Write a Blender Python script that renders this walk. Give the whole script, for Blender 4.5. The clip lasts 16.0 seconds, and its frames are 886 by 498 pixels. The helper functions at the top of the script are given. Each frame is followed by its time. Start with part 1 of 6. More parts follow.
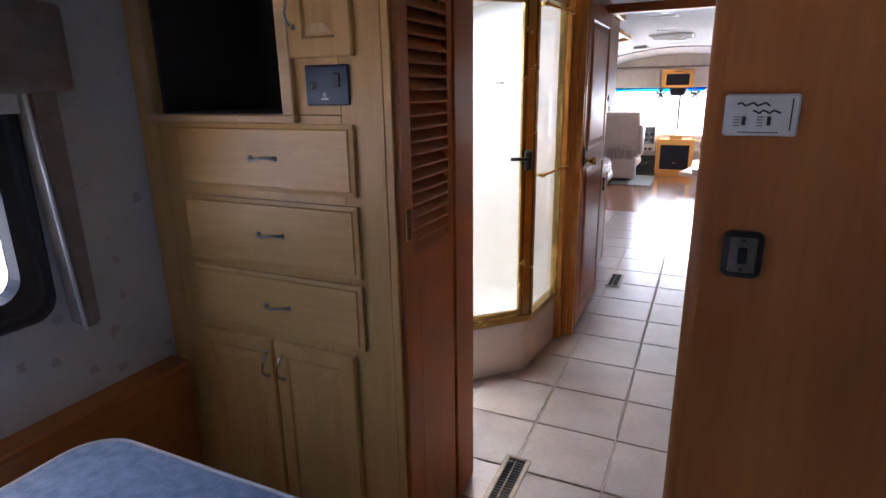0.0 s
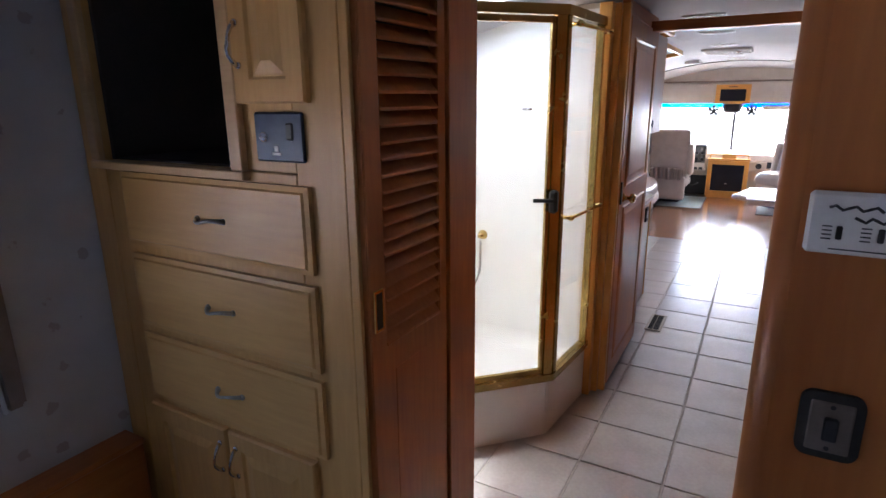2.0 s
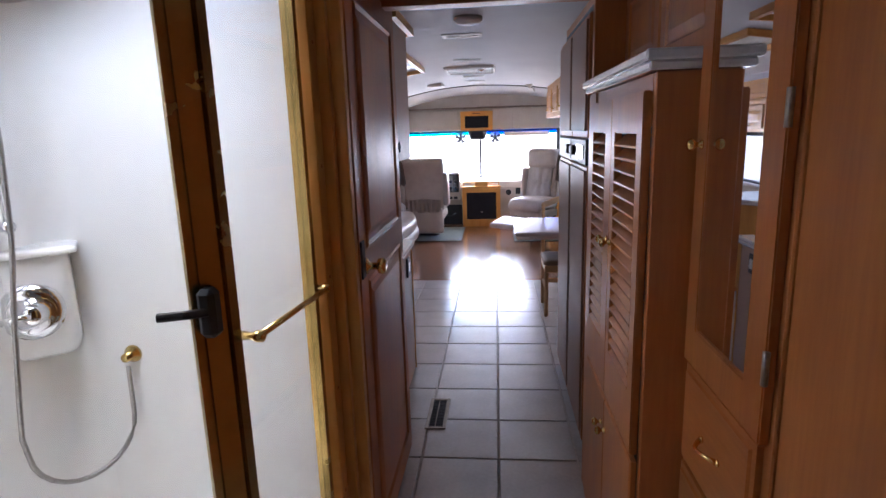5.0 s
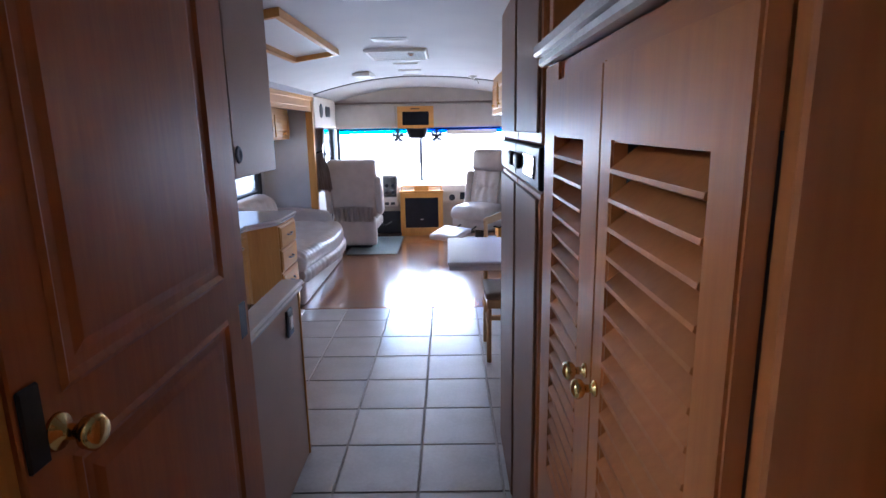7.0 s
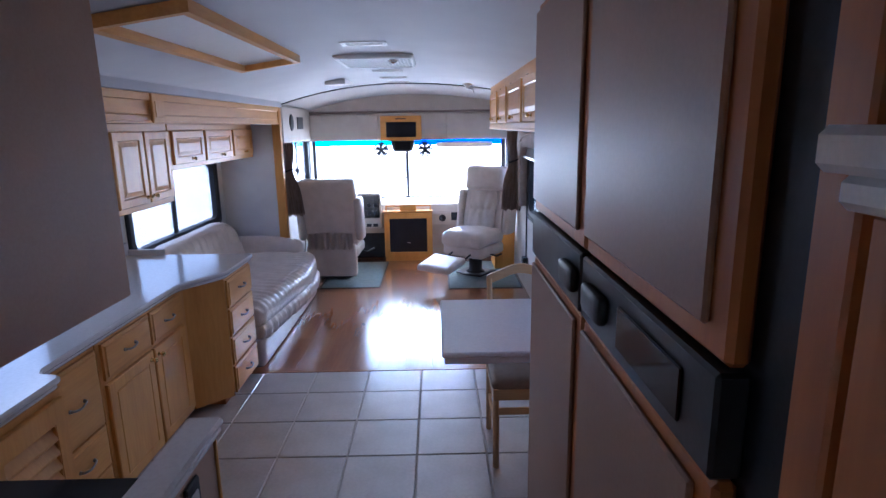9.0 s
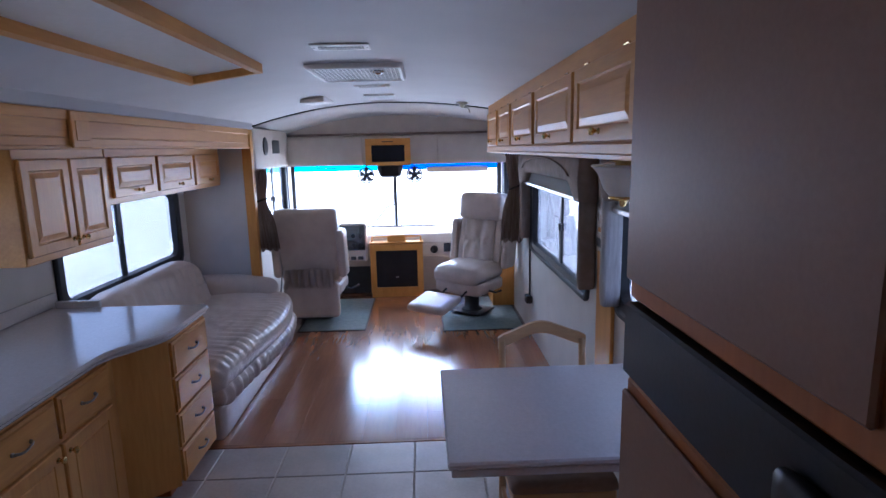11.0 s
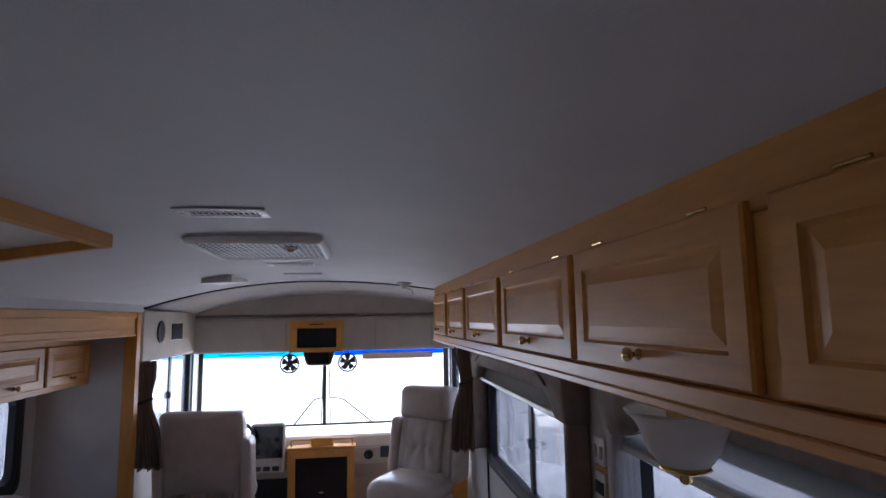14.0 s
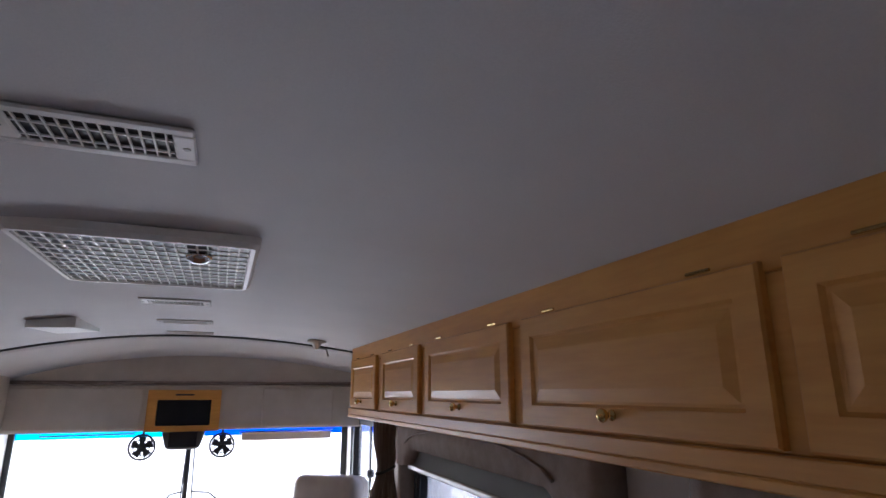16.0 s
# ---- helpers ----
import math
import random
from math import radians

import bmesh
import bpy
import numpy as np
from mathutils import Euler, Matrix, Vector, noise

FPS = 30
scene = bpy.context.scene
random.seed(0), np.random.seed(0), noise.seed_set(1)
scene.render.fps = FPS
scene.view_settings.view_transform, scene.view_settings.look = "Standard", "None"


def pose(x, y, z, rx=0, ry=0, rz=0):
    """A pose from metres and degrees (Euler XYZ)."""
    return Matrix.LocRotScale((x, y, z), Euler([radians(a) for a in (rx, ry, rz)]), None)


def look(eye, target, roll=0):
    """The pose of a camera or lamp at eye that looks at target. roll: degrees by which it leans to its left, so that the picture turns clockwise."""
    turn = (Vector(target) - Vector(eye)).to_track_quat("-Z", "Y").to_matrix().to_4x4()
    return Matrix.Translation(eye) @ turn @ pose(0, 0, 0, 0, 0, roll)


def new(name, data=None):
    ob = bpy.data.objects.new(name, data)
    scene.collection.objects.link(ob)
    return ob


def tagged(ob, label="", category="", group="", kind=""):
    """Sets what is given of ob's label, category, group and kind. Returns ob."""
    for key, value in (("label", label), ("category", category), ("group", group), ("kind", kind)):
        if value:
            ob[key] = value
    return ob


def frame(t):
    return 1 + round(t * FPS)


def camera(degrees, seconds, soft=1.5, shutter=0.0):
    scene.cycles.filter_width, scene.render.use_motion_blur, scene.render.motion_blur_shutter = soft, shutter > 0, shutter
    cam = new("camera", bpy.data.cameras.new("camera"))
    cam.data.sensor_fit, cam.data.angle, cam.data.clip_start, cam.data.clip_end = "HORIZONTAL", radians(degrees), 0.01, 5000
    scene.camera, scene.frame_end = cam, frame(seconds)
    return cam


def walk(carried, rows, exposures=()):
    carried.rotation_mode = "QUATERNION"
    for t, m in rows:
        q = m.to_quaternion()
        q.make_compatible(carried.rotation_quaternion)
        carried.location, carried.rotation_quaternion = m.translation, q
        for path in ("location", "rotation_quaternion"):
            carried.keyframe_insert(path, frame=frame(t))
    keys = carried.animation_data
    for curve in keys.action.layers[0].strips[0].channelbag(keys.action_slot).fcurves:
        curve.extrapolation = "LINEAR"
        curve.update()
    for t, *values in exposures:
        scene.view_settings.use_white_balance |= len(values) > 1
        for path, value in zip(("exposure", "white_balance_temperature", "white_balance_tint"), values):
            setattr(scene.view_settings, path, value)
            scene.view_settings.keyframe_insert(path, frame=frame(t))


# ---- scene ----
cam = camera(76.5, 16.0)
PATH = [
    (0, (-0.007, -0.135, 1.513), (-0.816, 1.611, 0.969), -0.9),
    (0.5, (0.021, -0.067, 1.562), (-0.791, 1.678, 1.016), -0.9),
    (1, (-0.096, 0.013, 1.601), (-0.989, 1.725, 1.08), -1.0),
    (1.5, (-0.116, 0.056, 1.577), (-1.059, 1.744, 1.065), -0.7),
    (2, (-0.038, 0.26, 1.606), (-0.984, 1.945, 1.09), -0.5),
    (2.5, (0.059, 0.51, 1.516), (-0.873, 2.204, 1.004), -0.9),
    (3, (-0.007, 0.704, 1.502), (-0.911, 2.416, 1.001), -1.3),
    (3.5, (-0.105, 0.917, 1.504), (-1.0, 2.662, 1.109), -1.4),
    (4, (-0.184, 1.097, 1.482), (-1.027, 2.864, 1.07), -1.5),
    (4.5, (-0.233, 1.268, 1.528), (-0.661, 3.179, 1.121), -1.4),
    (5, (-0.233, 1.588, 1.506), (-0.424, 3.536, 1.095), -1.8),
    (5.2, (-0.21, 1.724, 1.51), (-0.387, 3.673, 1.1), -1.8),
    (7.3, (-0.086, 2.708, 1.506), (-0.102, 4.662, 1.079), -1.0),
    (7.5, (-0.086, 2.798, 1.51), (-0.106, 4.751, 1.082), -1.1),
    (8, (-0.124, 3.089, 1.542), (-0.136, 5.042, 1.11), -1.0),
    (8.5, (-0.117, 3.355, 1.606), (-0.101, 5.308, 1.173), -0.9),
    (9, (-0.111, 3.511, 1.671), (-0.091, 5.464, 1.24), -0.9),
    (9.2, (-0.129, 3.552, 1.681), (-0.103, 5.507, 1.261), -1.0),
    (11.3, (-0.162, 4.26, 1.67), (-0.095, 6.228, 1.316), -1.2),
    (11.5, (-0.178, 4.328, 1.665), (-0.119, 6.295, 1.304), -1.0),
    (12, (-0.237, 4.465, 1.68), (-0.177, 6.431, 1.321), -1.0),
    (12.5, (-0.248, 4.55, 1.679), (-0.186, 6.517, 1.323), -0.9),
    (13, (-0.19, 4.718, 1.695), (-0.108, 6.698, 1.427), -0.8),
    (13.5, (-0.151, 4.919, 1.749), (-0.038, 6.911, 1.882), -1.0),
    (14, (-0.093, 4.974, 1.79), (0.188, 6.939, 2.034), -0.9),
    (14.5, (-0.134, 5.067, 1.807), (0.483, 6.934, 2.174), -0.9),
    (15, (-0.209, 5.241, 1.775), (0.555, 7.038, 2.205), -0.6),
    (15.5, (-0.237, 5.527, 1.761), (0.541, 7.311, 2.223), -0.6),
    (16, (-0.29, 5.756, 1.759), (0.407, 7.564, 2.256), -0.1),
]
EXPOSURES = [
    (0.0, 4.60, 6000, 14), (1.5, 4.65, 6000, 14), (2.5, 4.10, 5900, 14), (3.5, 4.05, 5900, 16), (5.2, 3.85, 5600, 17), (7.3, 4.10, 5000, 10), (9.2, 3.75, 4850, 13),
    (11.3, 3.20, 4900, 14), (12.0, 2.93, 4900, 14), (12.5, 2.65, 4950, 15), (13.0, 2.40, 5050, 15), (13.5, 2.18, 5250, 15), (14.0, 2.35, 5500, 14), (14.5, 2.60, 5600, 14), (16.0, 2.65, 5750, 14),
]
walk(cam, [(t, look(eye, target, roll)) for t, eye, target, roll in PATH], EXPOSURES)


# ---- light ----
world = bpy.data.worlds.new("sky")
scene.world = world
world.use_nodes = True
wn, wl = world.node_tree.nodes, world.node_tree.links
sky = wn.new("ShaderNodeTexSky")
sky.sky_type, sky.sun_disc = "NISHITA", False
sky.dust_density, sky.air_density = 7.0, 0.7
sky.sun_elevation, sky.sun_rotation = radians(72), radians(0)
wn["Background"].inputs["Strength"].default_value = 0.15
wl.new(sky.outputs["Color"], wn["Background"].inputs["Color"])
sun = new("sun", bpy.data.lights.new("sun", "SUN"))
sun.data.energy, sun.data.angle, sun.data.color = 1.5, radians(10), (1.0, 0.96, 0.90)
sun.matrix_world = look((0, 9.27, 28.53), (0, 0, 0))
skylight = new("shower_skylight_lamp", bpy.data.lights.new("shower_skylight_lamp", "AREA"))
skylight.data.shape, skylight.data.size, skylight.data.size_y = "RECTANGLE", 0.50, 0.54
skylight.data.energy, skylight.data.color = 0.15, (1.0, 0.96, 0.90)
skylight.matrix_world = look((-1.275, 2.71, 2.05), (-1.275, 2.71, 0))

# the sky's light in the windscreen and in the window over the kitchen counter
for name_, at_, to_, w_, h_, power_ in (("windscreen_sky_lamp", (-0.46, 11.16, 1.20), (-0.46, 9.16, 0.35), 2.3, 0.72, 3.6), ("kitchen_window_sky_lamp", (-2.275, 5.62, 1.26), (-1.275, 5.62, 0.76), 1.55, 0.42, 0.16)):
    lamp_ = new(name_, bpy.data.lights.new(name_, "AREA"))
    lamp_.data.shape, lamp_.data.size, lamp_.data.size_y = "RECTANGLE", w_, h_
    lamp_.data.energy, lamp_.data.color = power_, (1.0, 0.98, 0.95)
    lamp_.matrix_world = look(at_, to_)


# ---- materials ----
def base_mat(name, color, rough=0.5, metal=0.0, spec=0.5):
    m = bpy.data.materials.new(name)
    m.use_nodes = True
    b = m.node_tree.nodes["Principled BSDF"]
    b.inputs["Base Color"].default_value = (*color, 1)
    b.inputs["Roughness"].default_value = rough
    b.inputs["Metallic"].default_value = metal
    b.inputs["Specular IOR Level"].default_value = spec
    return m, m.node_tree.nodes, m.node_tree.links, b


def mottled(name, c1, c2, scale=8.0, rough=0.5, metal=0.0, fine=120.0, bump=0.1, stretch=(1, 1, 1), var=0.0, rvar=0.15, spec=0.5, coat=0.0, coat_rough=0.15):
    """Two colours mixed by a broad and a fine noise, with grain in the relief and the gloss."""
    m, n, l, b = base_mat(name, c1, rough, metal, spec)
    tc = n.new("ShaderNodeTexCoord")
    mp = n.new("ShaderNodeMapping")
    mp.inputs["Scale"].default_value = stretch
    l.new(tc.outputs["Object"], mp.inputs["Vector"])
    big, small = n.new("ShaderNodeTexNoise"), n.new("ShaderNodeTexNoise")
    big.inputs["Scale"].default_value, big.inputs["Detail"].default_value = scale, 4
    small.inputs["Scale"].default_value, small.inputs["Detail"].default_value = fine, 3
    for t in (big, small):
        l.new(mp.outputs["Vector"], t.inputs["Vector"])
    mix = n.new("ShaderNodeMix")
    mix.data_type = "FLOAT"
    mix.inputs[0].default_value = 0.35
    l.new(big.outputs["Fac"], mix.inputs[2])
    l.new(small.outputs["Fac"], mix.inputs[3])
    ramp = n.new("ShaderNodeValToRGB")
    ramp.color_ramp.elements[0].position, ramp.color_ramp.elements[1].position = 0.36, 0.64
    ramp.color_ramp.elements[0].color, ramp.color_ramp.elements[1].color = (*c1, 1), (*c2, 1)
    l.new(mix.outputs[0], ramp.inputs["Fac"])
    out = ramp.outputs["Color"]
    if var:
        info, hsv, mr = n.new("ShaderNodeObjectInfo"), n.new("ShaderNodeHueSaturation"), n.new("ShaderNodeMapRange")
        mr.inputs["To Min"].default_value, mr.inputs["To Max"].default_value = 1 - var, 1 + var
        l.new(info.outputs["Random"], mr.inputs["Value"])
        l.new(mr.outputs["Result"], hsv.inputs["Value"])
        l.new(out, hsv.inputs["Color"])
        out = hsv.outputs["Color"]
    l.new(out, b.inputs["Base Color"])
    rr = n.new("ShaderNodeMapRange")
    rr.inputs["To Min"].default_value, rr.inputs["To Max"].default_value = max(0.02, rough - rvar * rough), min(1, rough + rvar * rough)
    l.new(big.outputs["Fac"], rr.inputs["Value"])
    l.new(rr.outputs["Result"], b.inputs["Roughness"])
    if bump:
        bp = n.new("ShaderNodeBump")
        bp.inputs["Strength"].default_value, bp.inputs["Distance"].default_value = bump, 0.004
        l.new(small.outputs["Fac"], bp.inputs["Height"])
        l.new(bp.outputs["Normal"], b.inputs["Normal"])
    if coat >= 1:
        b.inputs["Coat IOR"].default_value = 1.75
    if coat:
        b.inputs["Coat Weight"].default_value, b.inputs["Coat Roughness"].default_value = coat, coat_rough
    return m


def wood(name, c1, c2, axis, rough=0.42, var=0.0, coat=0.08, coat_rough=0.2):
    s = [9.0, 9.0, 9.0]
    s["xyz".index(axis)] = 0.9
    return mottled(name, c1, c2, 1.1, rough, fine=9.0, bump=0.06, stretch=s, var=var, coat=coat, coat_rough=coat_rough)


MAPLE = ((0.60, 0.27, 0.048), (0.73, 0.365, 0.08))
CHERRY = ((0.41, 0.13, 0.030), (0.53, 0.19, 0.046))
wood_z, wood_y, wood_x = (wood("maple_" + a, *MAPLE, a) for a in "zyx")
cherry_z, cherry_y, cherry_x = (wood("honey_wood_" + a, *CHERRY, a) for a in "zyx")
pale_z, pale_x = (wood("pale_wood_" + a, (0.54, 0.31, 0.13), (0.66, 0.41, 0.19), a) for a in "zx")
dresser_z, dresser_x = (wood("dresser_maple_" + a, (0.58, 0.305, 0.088), (0.70, 0.40, 0.13), a) for a in "zx")
plank_mat = wood("laminate", (0.32, 0.125, 0.05), (0.40, 0.17, 0.07), "y", 0.22, var=0.05, coat=1.0, coat_rough=0.17)
tile_mat = mottled("tile_glaze", (0.46, 0.43, 0.41), (0.58, 0.55, 0.53), 5.0, 0.36, fine=60, bump=0.02, var=0.05, spec=0.8, coat=1.0, coat_rough=0.2)
grout_mat = mottled("grout", (0.46, 0.42, 0.38), (0.56, 0.52, 0.48), 30, 0.9, bump=0.3)
carpet_mat = mottled("carpet", (0.16, 0.12, 0.09), (0.22, 0.17, 0.13), 20, 0.95, fine=400, bump=0.6)
mat_rug = mottled("mat_fabric", (0.20, 0.25, 0.24), (0.28, 0.33, 0.31), 25, 0.95, fine=500, bump=0.6)
ceil_mat = mottled("ceiling_vinyl", (0.52, 0.51, 0.52), (0.58, 0.57, 0.57), 3.0, 0.75, fine=300, bump=0.15)
wall_mat = mottled("wall_vinyl", (0.66, 0.64, 0.60), (0.73, 0.71, 0.67), 6.0, 0.7, fine=260, bump=0.12)
beige_mat = mottled("beige_vinyl", (0.50, 0.44, 0.37), (0.57, 0.51, 0.44), 7.0, 0.65, fine=300, bump=0.15)
panel_mat = mottled("laminate_panel", (0.44, 0.275, 0.18), (0.50, 0.325, 0.22), 4.0, 0.45, fine=200, bump=0.03)
fridge_mat = mottled("fridge_panel", (0.31, 0.165, 0.10), (0.36, 0.20, 0.125), 2.0, 0.46, fine=150, bump=0.02)
counter_mat = mottled("solid_counter", (0.68, 0.67, 0.68), (0.76, 0.75, 0.76), 90, 0.16, fine=420, bump=0.0, coat=0.6, coat_rough=0.12)
leather_mat = mottled("leather", (0.56, 0.48, 0.42), (0.66, 0.58, 0.51), 9, 0.3, fine=330, bump=0.2, coat=0.15)
fabric_mat = mottled("valance_fabric", (0.25, 0.195, 0.16), (0.34, 0.275, 0.235), 18, 0.92, fine=420, bump=0.5)
curtain_mat = mottled("curtain_fabric", (0.27, 0.19, 0.15), (0.52, 0.43, 0.37), 34, 0.9, fine=300, bump=0.4, stretch=(1.6, 1, 0.06))
bed_mat = mottled("bed_fabric", (0.26, 0.35, 0.50), (0.46, 0.55, 0.70), 30, 0.95, fine=220, bump=0.6)
white_mat = mottled("white_plastic", (0.74, 0.73, 0.70), (0.80, 0.79, 0.76), 12, 0.4, bump=0.02)
shower_mat = mottled("gelcoat", (0.80, 0.80, 0.78), (0.85, 0.85, 0.83), 3, 0.22, fine=80, bump=0.02, coat=0.3)
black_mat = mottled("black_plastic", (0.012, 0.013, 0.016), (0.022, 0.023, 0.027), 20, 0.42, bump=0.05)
gloss_black = mottled("black_glass", (0.006, 0.006, 0.008), (0.01, 0.01, 0.012), 10, 0.07, bump=0.0)
screen_mat = mottled("dark_screen", (0.012, 0.014, 0.02), (0.018, 0.02, 0.027), 6, 0.2, bump=0.0)
navy_mat = mottled("navy_plate", (0.018, 0.028, 0.06), (0.03, 0.045, 0.085), 25, 0.35, bump=0.05)
brass_mat = mottled("brass", (0.72, 0.49, 0.16), (0.82, 0.60, 0.24), 40, 0.16, 1.0, bump=0.02)
gold_frame = mottled("gold_anodised", (0.42, 0.28, 0.09), (0.52, 0.36, 0.13), 14, 0.26, 1.0, bump=0.03)
chrome_mat = mottled("chrome", (0.64, 0.64, 0.66), (0.74, 0.74, 0.76), 30, 0.08, 1.0, bump=0.0)
steel_mat = mottled("brushed_steel", (0.36, 0.35, 0.34), (0.46, 0.45, 0.43), 60, 0.33, 1.0, bump=0.03)
alu_mat = mottled("window_aluminium", (0.02, 0.022, 0.026), (0.035, 0.037, 0.04), 20, 0.45, 0.2, bump=0.05)
concrete_mat = mottled("pavement", (0.30, 0.305, 0.32), (0.44, 0.445, 0.455), 0.35, 0.9, fine=9, bump=0.3)
crack_mat = mottled("crack_fill", (0.12, 0.12, 0.125), (0.18, 0.18, 0.185), 3, 0.9, bump=0.2)
diffuser_mat = mottled("prismatic_diffuser", (0.88, 0.87, 0.80), (0.92, 0.91, 0.85), 40, 0.4, fine=260, bump=0.0)
lace_mat = mottled("pale_lace", (0.40, 0.38, 0.37), (0.60, 0.58, 0.57), 30, 0.75, fine=300, bump=0.5, stretch=(3, 3, 0.3))
blind_mat = mottled("pleated_shade", (0.52, 0.50, 0.45), (0.60, 0.58, 0.53), 20, 0.8, bump=0.2)
mirror_mat = base_mat("mirror_silver", (0.9, 0.9, 0.9), 0.02, 1.0)[0]
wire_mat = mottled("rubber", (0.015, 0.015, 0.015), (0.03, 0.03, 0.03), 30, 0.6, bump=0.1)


def wallpaper():
    m = mottled("flowered_wallpaper", (0.55, 0.54, 0.53), (0.62, 0.61, 0.60), 9, 0.75, fine=260, bump=0.1)
    n, l, b = m.node_tree.nodes, m.node_tree.links, m.node_tree.nodes["Principled BSDF"]
    tc, vo = n.new("ShaderNodeTexCoord"), n.new("ShaderNodeTexVoronoi")
    vo.inputs["Scale"].default_value, vo.inputs["Randomness"].default_value = 8.5, 0.75
    l.new(tc.outputs["Object"], vo.inputs["Vector"])
    no = n.new("ShaderNodeTexNoise")
    no.inputs["Scale"].default_value = 60
    l.new(tc.outputs["Object"], no.inputs["Vector"])
    add = n.new("ShaderNodeMath")
    add.operation = "MULTIPLY_ADD"
    add.inputs[1].default_value = 0.22
    l.new(no.outputs["Fac"], add.inputs[0])
    l.new(vo.outputs["Distance"], add.inputs[2])
    rp = n.new("ShaderNodeValToRGB")
    rp.color_ramp.elements[0].position, rp.color_ramp.elements[0].color = 0.24, (0.7, 0.7, 0.7, 1)
    rp.color_ramp.elements[1].position, rp.color_ramp.elements[1].color = 0.27, (0, 0, 0, 1)
    l.new(add.outputs[0], rp.inputs["Fac"])
    mx = n.new("ShaderNodeMix")
    mx.data_type = "RGBA"
    mx.inputs["B"].default_value = (0.40, 0.33, 0.31, 1)
    old = b.inputs["Base Color"].links[0].from_socket
    l.new(rp.outputs["Color"], mx.inputs["Factor"])
    l.new(old, mx.inputs["A"])
    l.new(mx.outputs["Result"], b.inputs["Base Color"])
    return m


def glass(name, tint, gloss_rough=0.02):
    m = bpy.data.materials.new(name)
    m.use_nodes = True
    n, l = m.node_tree.nodes, m.node_tree.links
    n.remove(n["Principled BSDF"])
    tr, gl, mx, fr, pw = (n.new("ShaderNode" + k) for k in ("BsdfTransparent", "BsdfGlossy", "MixShader", "LayerWeight", "Math"))
    tr.inputs["Color"].default_value = (*tint, 1)
    gl.inputs["Roughness"].default_value = gloss_rough
    fr.inputs["Blend"].default_value = 0.5
    pw.operation, pw.inputs[1].default_value = "POWER", 4.5
    l.new(fr.outputs["Facing"], pw.inputs[0])
    l.new(pw.outputs[0], mx.inputs[0])
    l.new(tr.outputs[0], mx.inputs[1])
    l.new(gl.outputs[0], mx.inputs[2])
    l.new(mx.outputs[0], n["Material Output"].inputs["Surface"])
    return m


paper_mat = wallpaper()
clear_glass = glass("clear_glass", (0.93, 0.95, 0.95))
side_glass = glass("tinted_side_glass", (0.42, 0.435, 0.455))
blue_tint = glass("blue_tint_film", (0.05, 0.24, 0.85))
cyan_tint = glass("cyan_tint_film", (0.10, 0.60, 0.90))


def dome_plastic():
    m, n, l, b = base_mat("frosted_dome", (0.9, 0.9, 0.9), 0.5)
    tr, df, mx = n.new("ShaderNodeBsdfTransparent"), n.new("ShaderNodeBsdfTranslucent"), n.new("ShaderNodeMixShader")
    df.inputs["Color"].default_value = (0.75, 0.75, 0.72, 1)
    tr.inputs["Color"].default_value = (0.70, 0.70, 0.68, 1)
    mx.inputs[0].default_value = 0.5
    l.new(tr.outputs[0], mx.inputs[1])
    l.new(df.outputs[0], mx.inputs[2])
    l.new(mx.outputs[0], n["Material Output"].inputs["Surface"])
    return m


dome_mat = dome_plastic()


def sheer():
    m, n, l, b = base_mat("sheer_day_shade", (0.72, 0.72, 0.72), 0.6)
    tl, mx = n.new("ShaderNodeBsdfTranslucent"), n.new("ShaderNodeMixShader")
    tl.inputs["Color"].default_value = (0.92, 0.92, 0.90, 1)
    mx.inputs[0].default_value = 0.8
    l.new(b.outputs[0], mx.inputs[1])
    l.new(tl.outputs[0], mx.inputs[2])
    tr, m2 = n.new("ShaderNodeBsdfTransparent"), n.new("ShaderNodeMixShader")
    m2.name = "open weave"
    m2.inputs[0].default_value = 0.45
    l.new(mx.outputs[0], m2.inputs[1])
    l.new(tr.outputs[0], m2.inputs[2])
    l.new(m2.outputs[0], n["Material Output"].inputs["Surface"])
    return m


sheer_mat = sheer()
frost_mat = sheer_mat.copy()
frost_mat.name = "frosted_glass_shade"
frost_mat.node_tree.nodes["Mix Shader"].inputs[0].default_value = 0.5
frost_mat.node_tree.nodes["open weave"].inputs[0].default_value = 0.1
frost_mat.node_tree.nodes["Principled BSDF"].inputs["Base Color"].default_value = (0.92, 0.92, 0.91, 1)
dark_glass = glass("dark_tinted_glass", (0.52, 0.53, 0.55))


# ---- mesh helpers (geometry is written in world metres) ----
BASE = {}


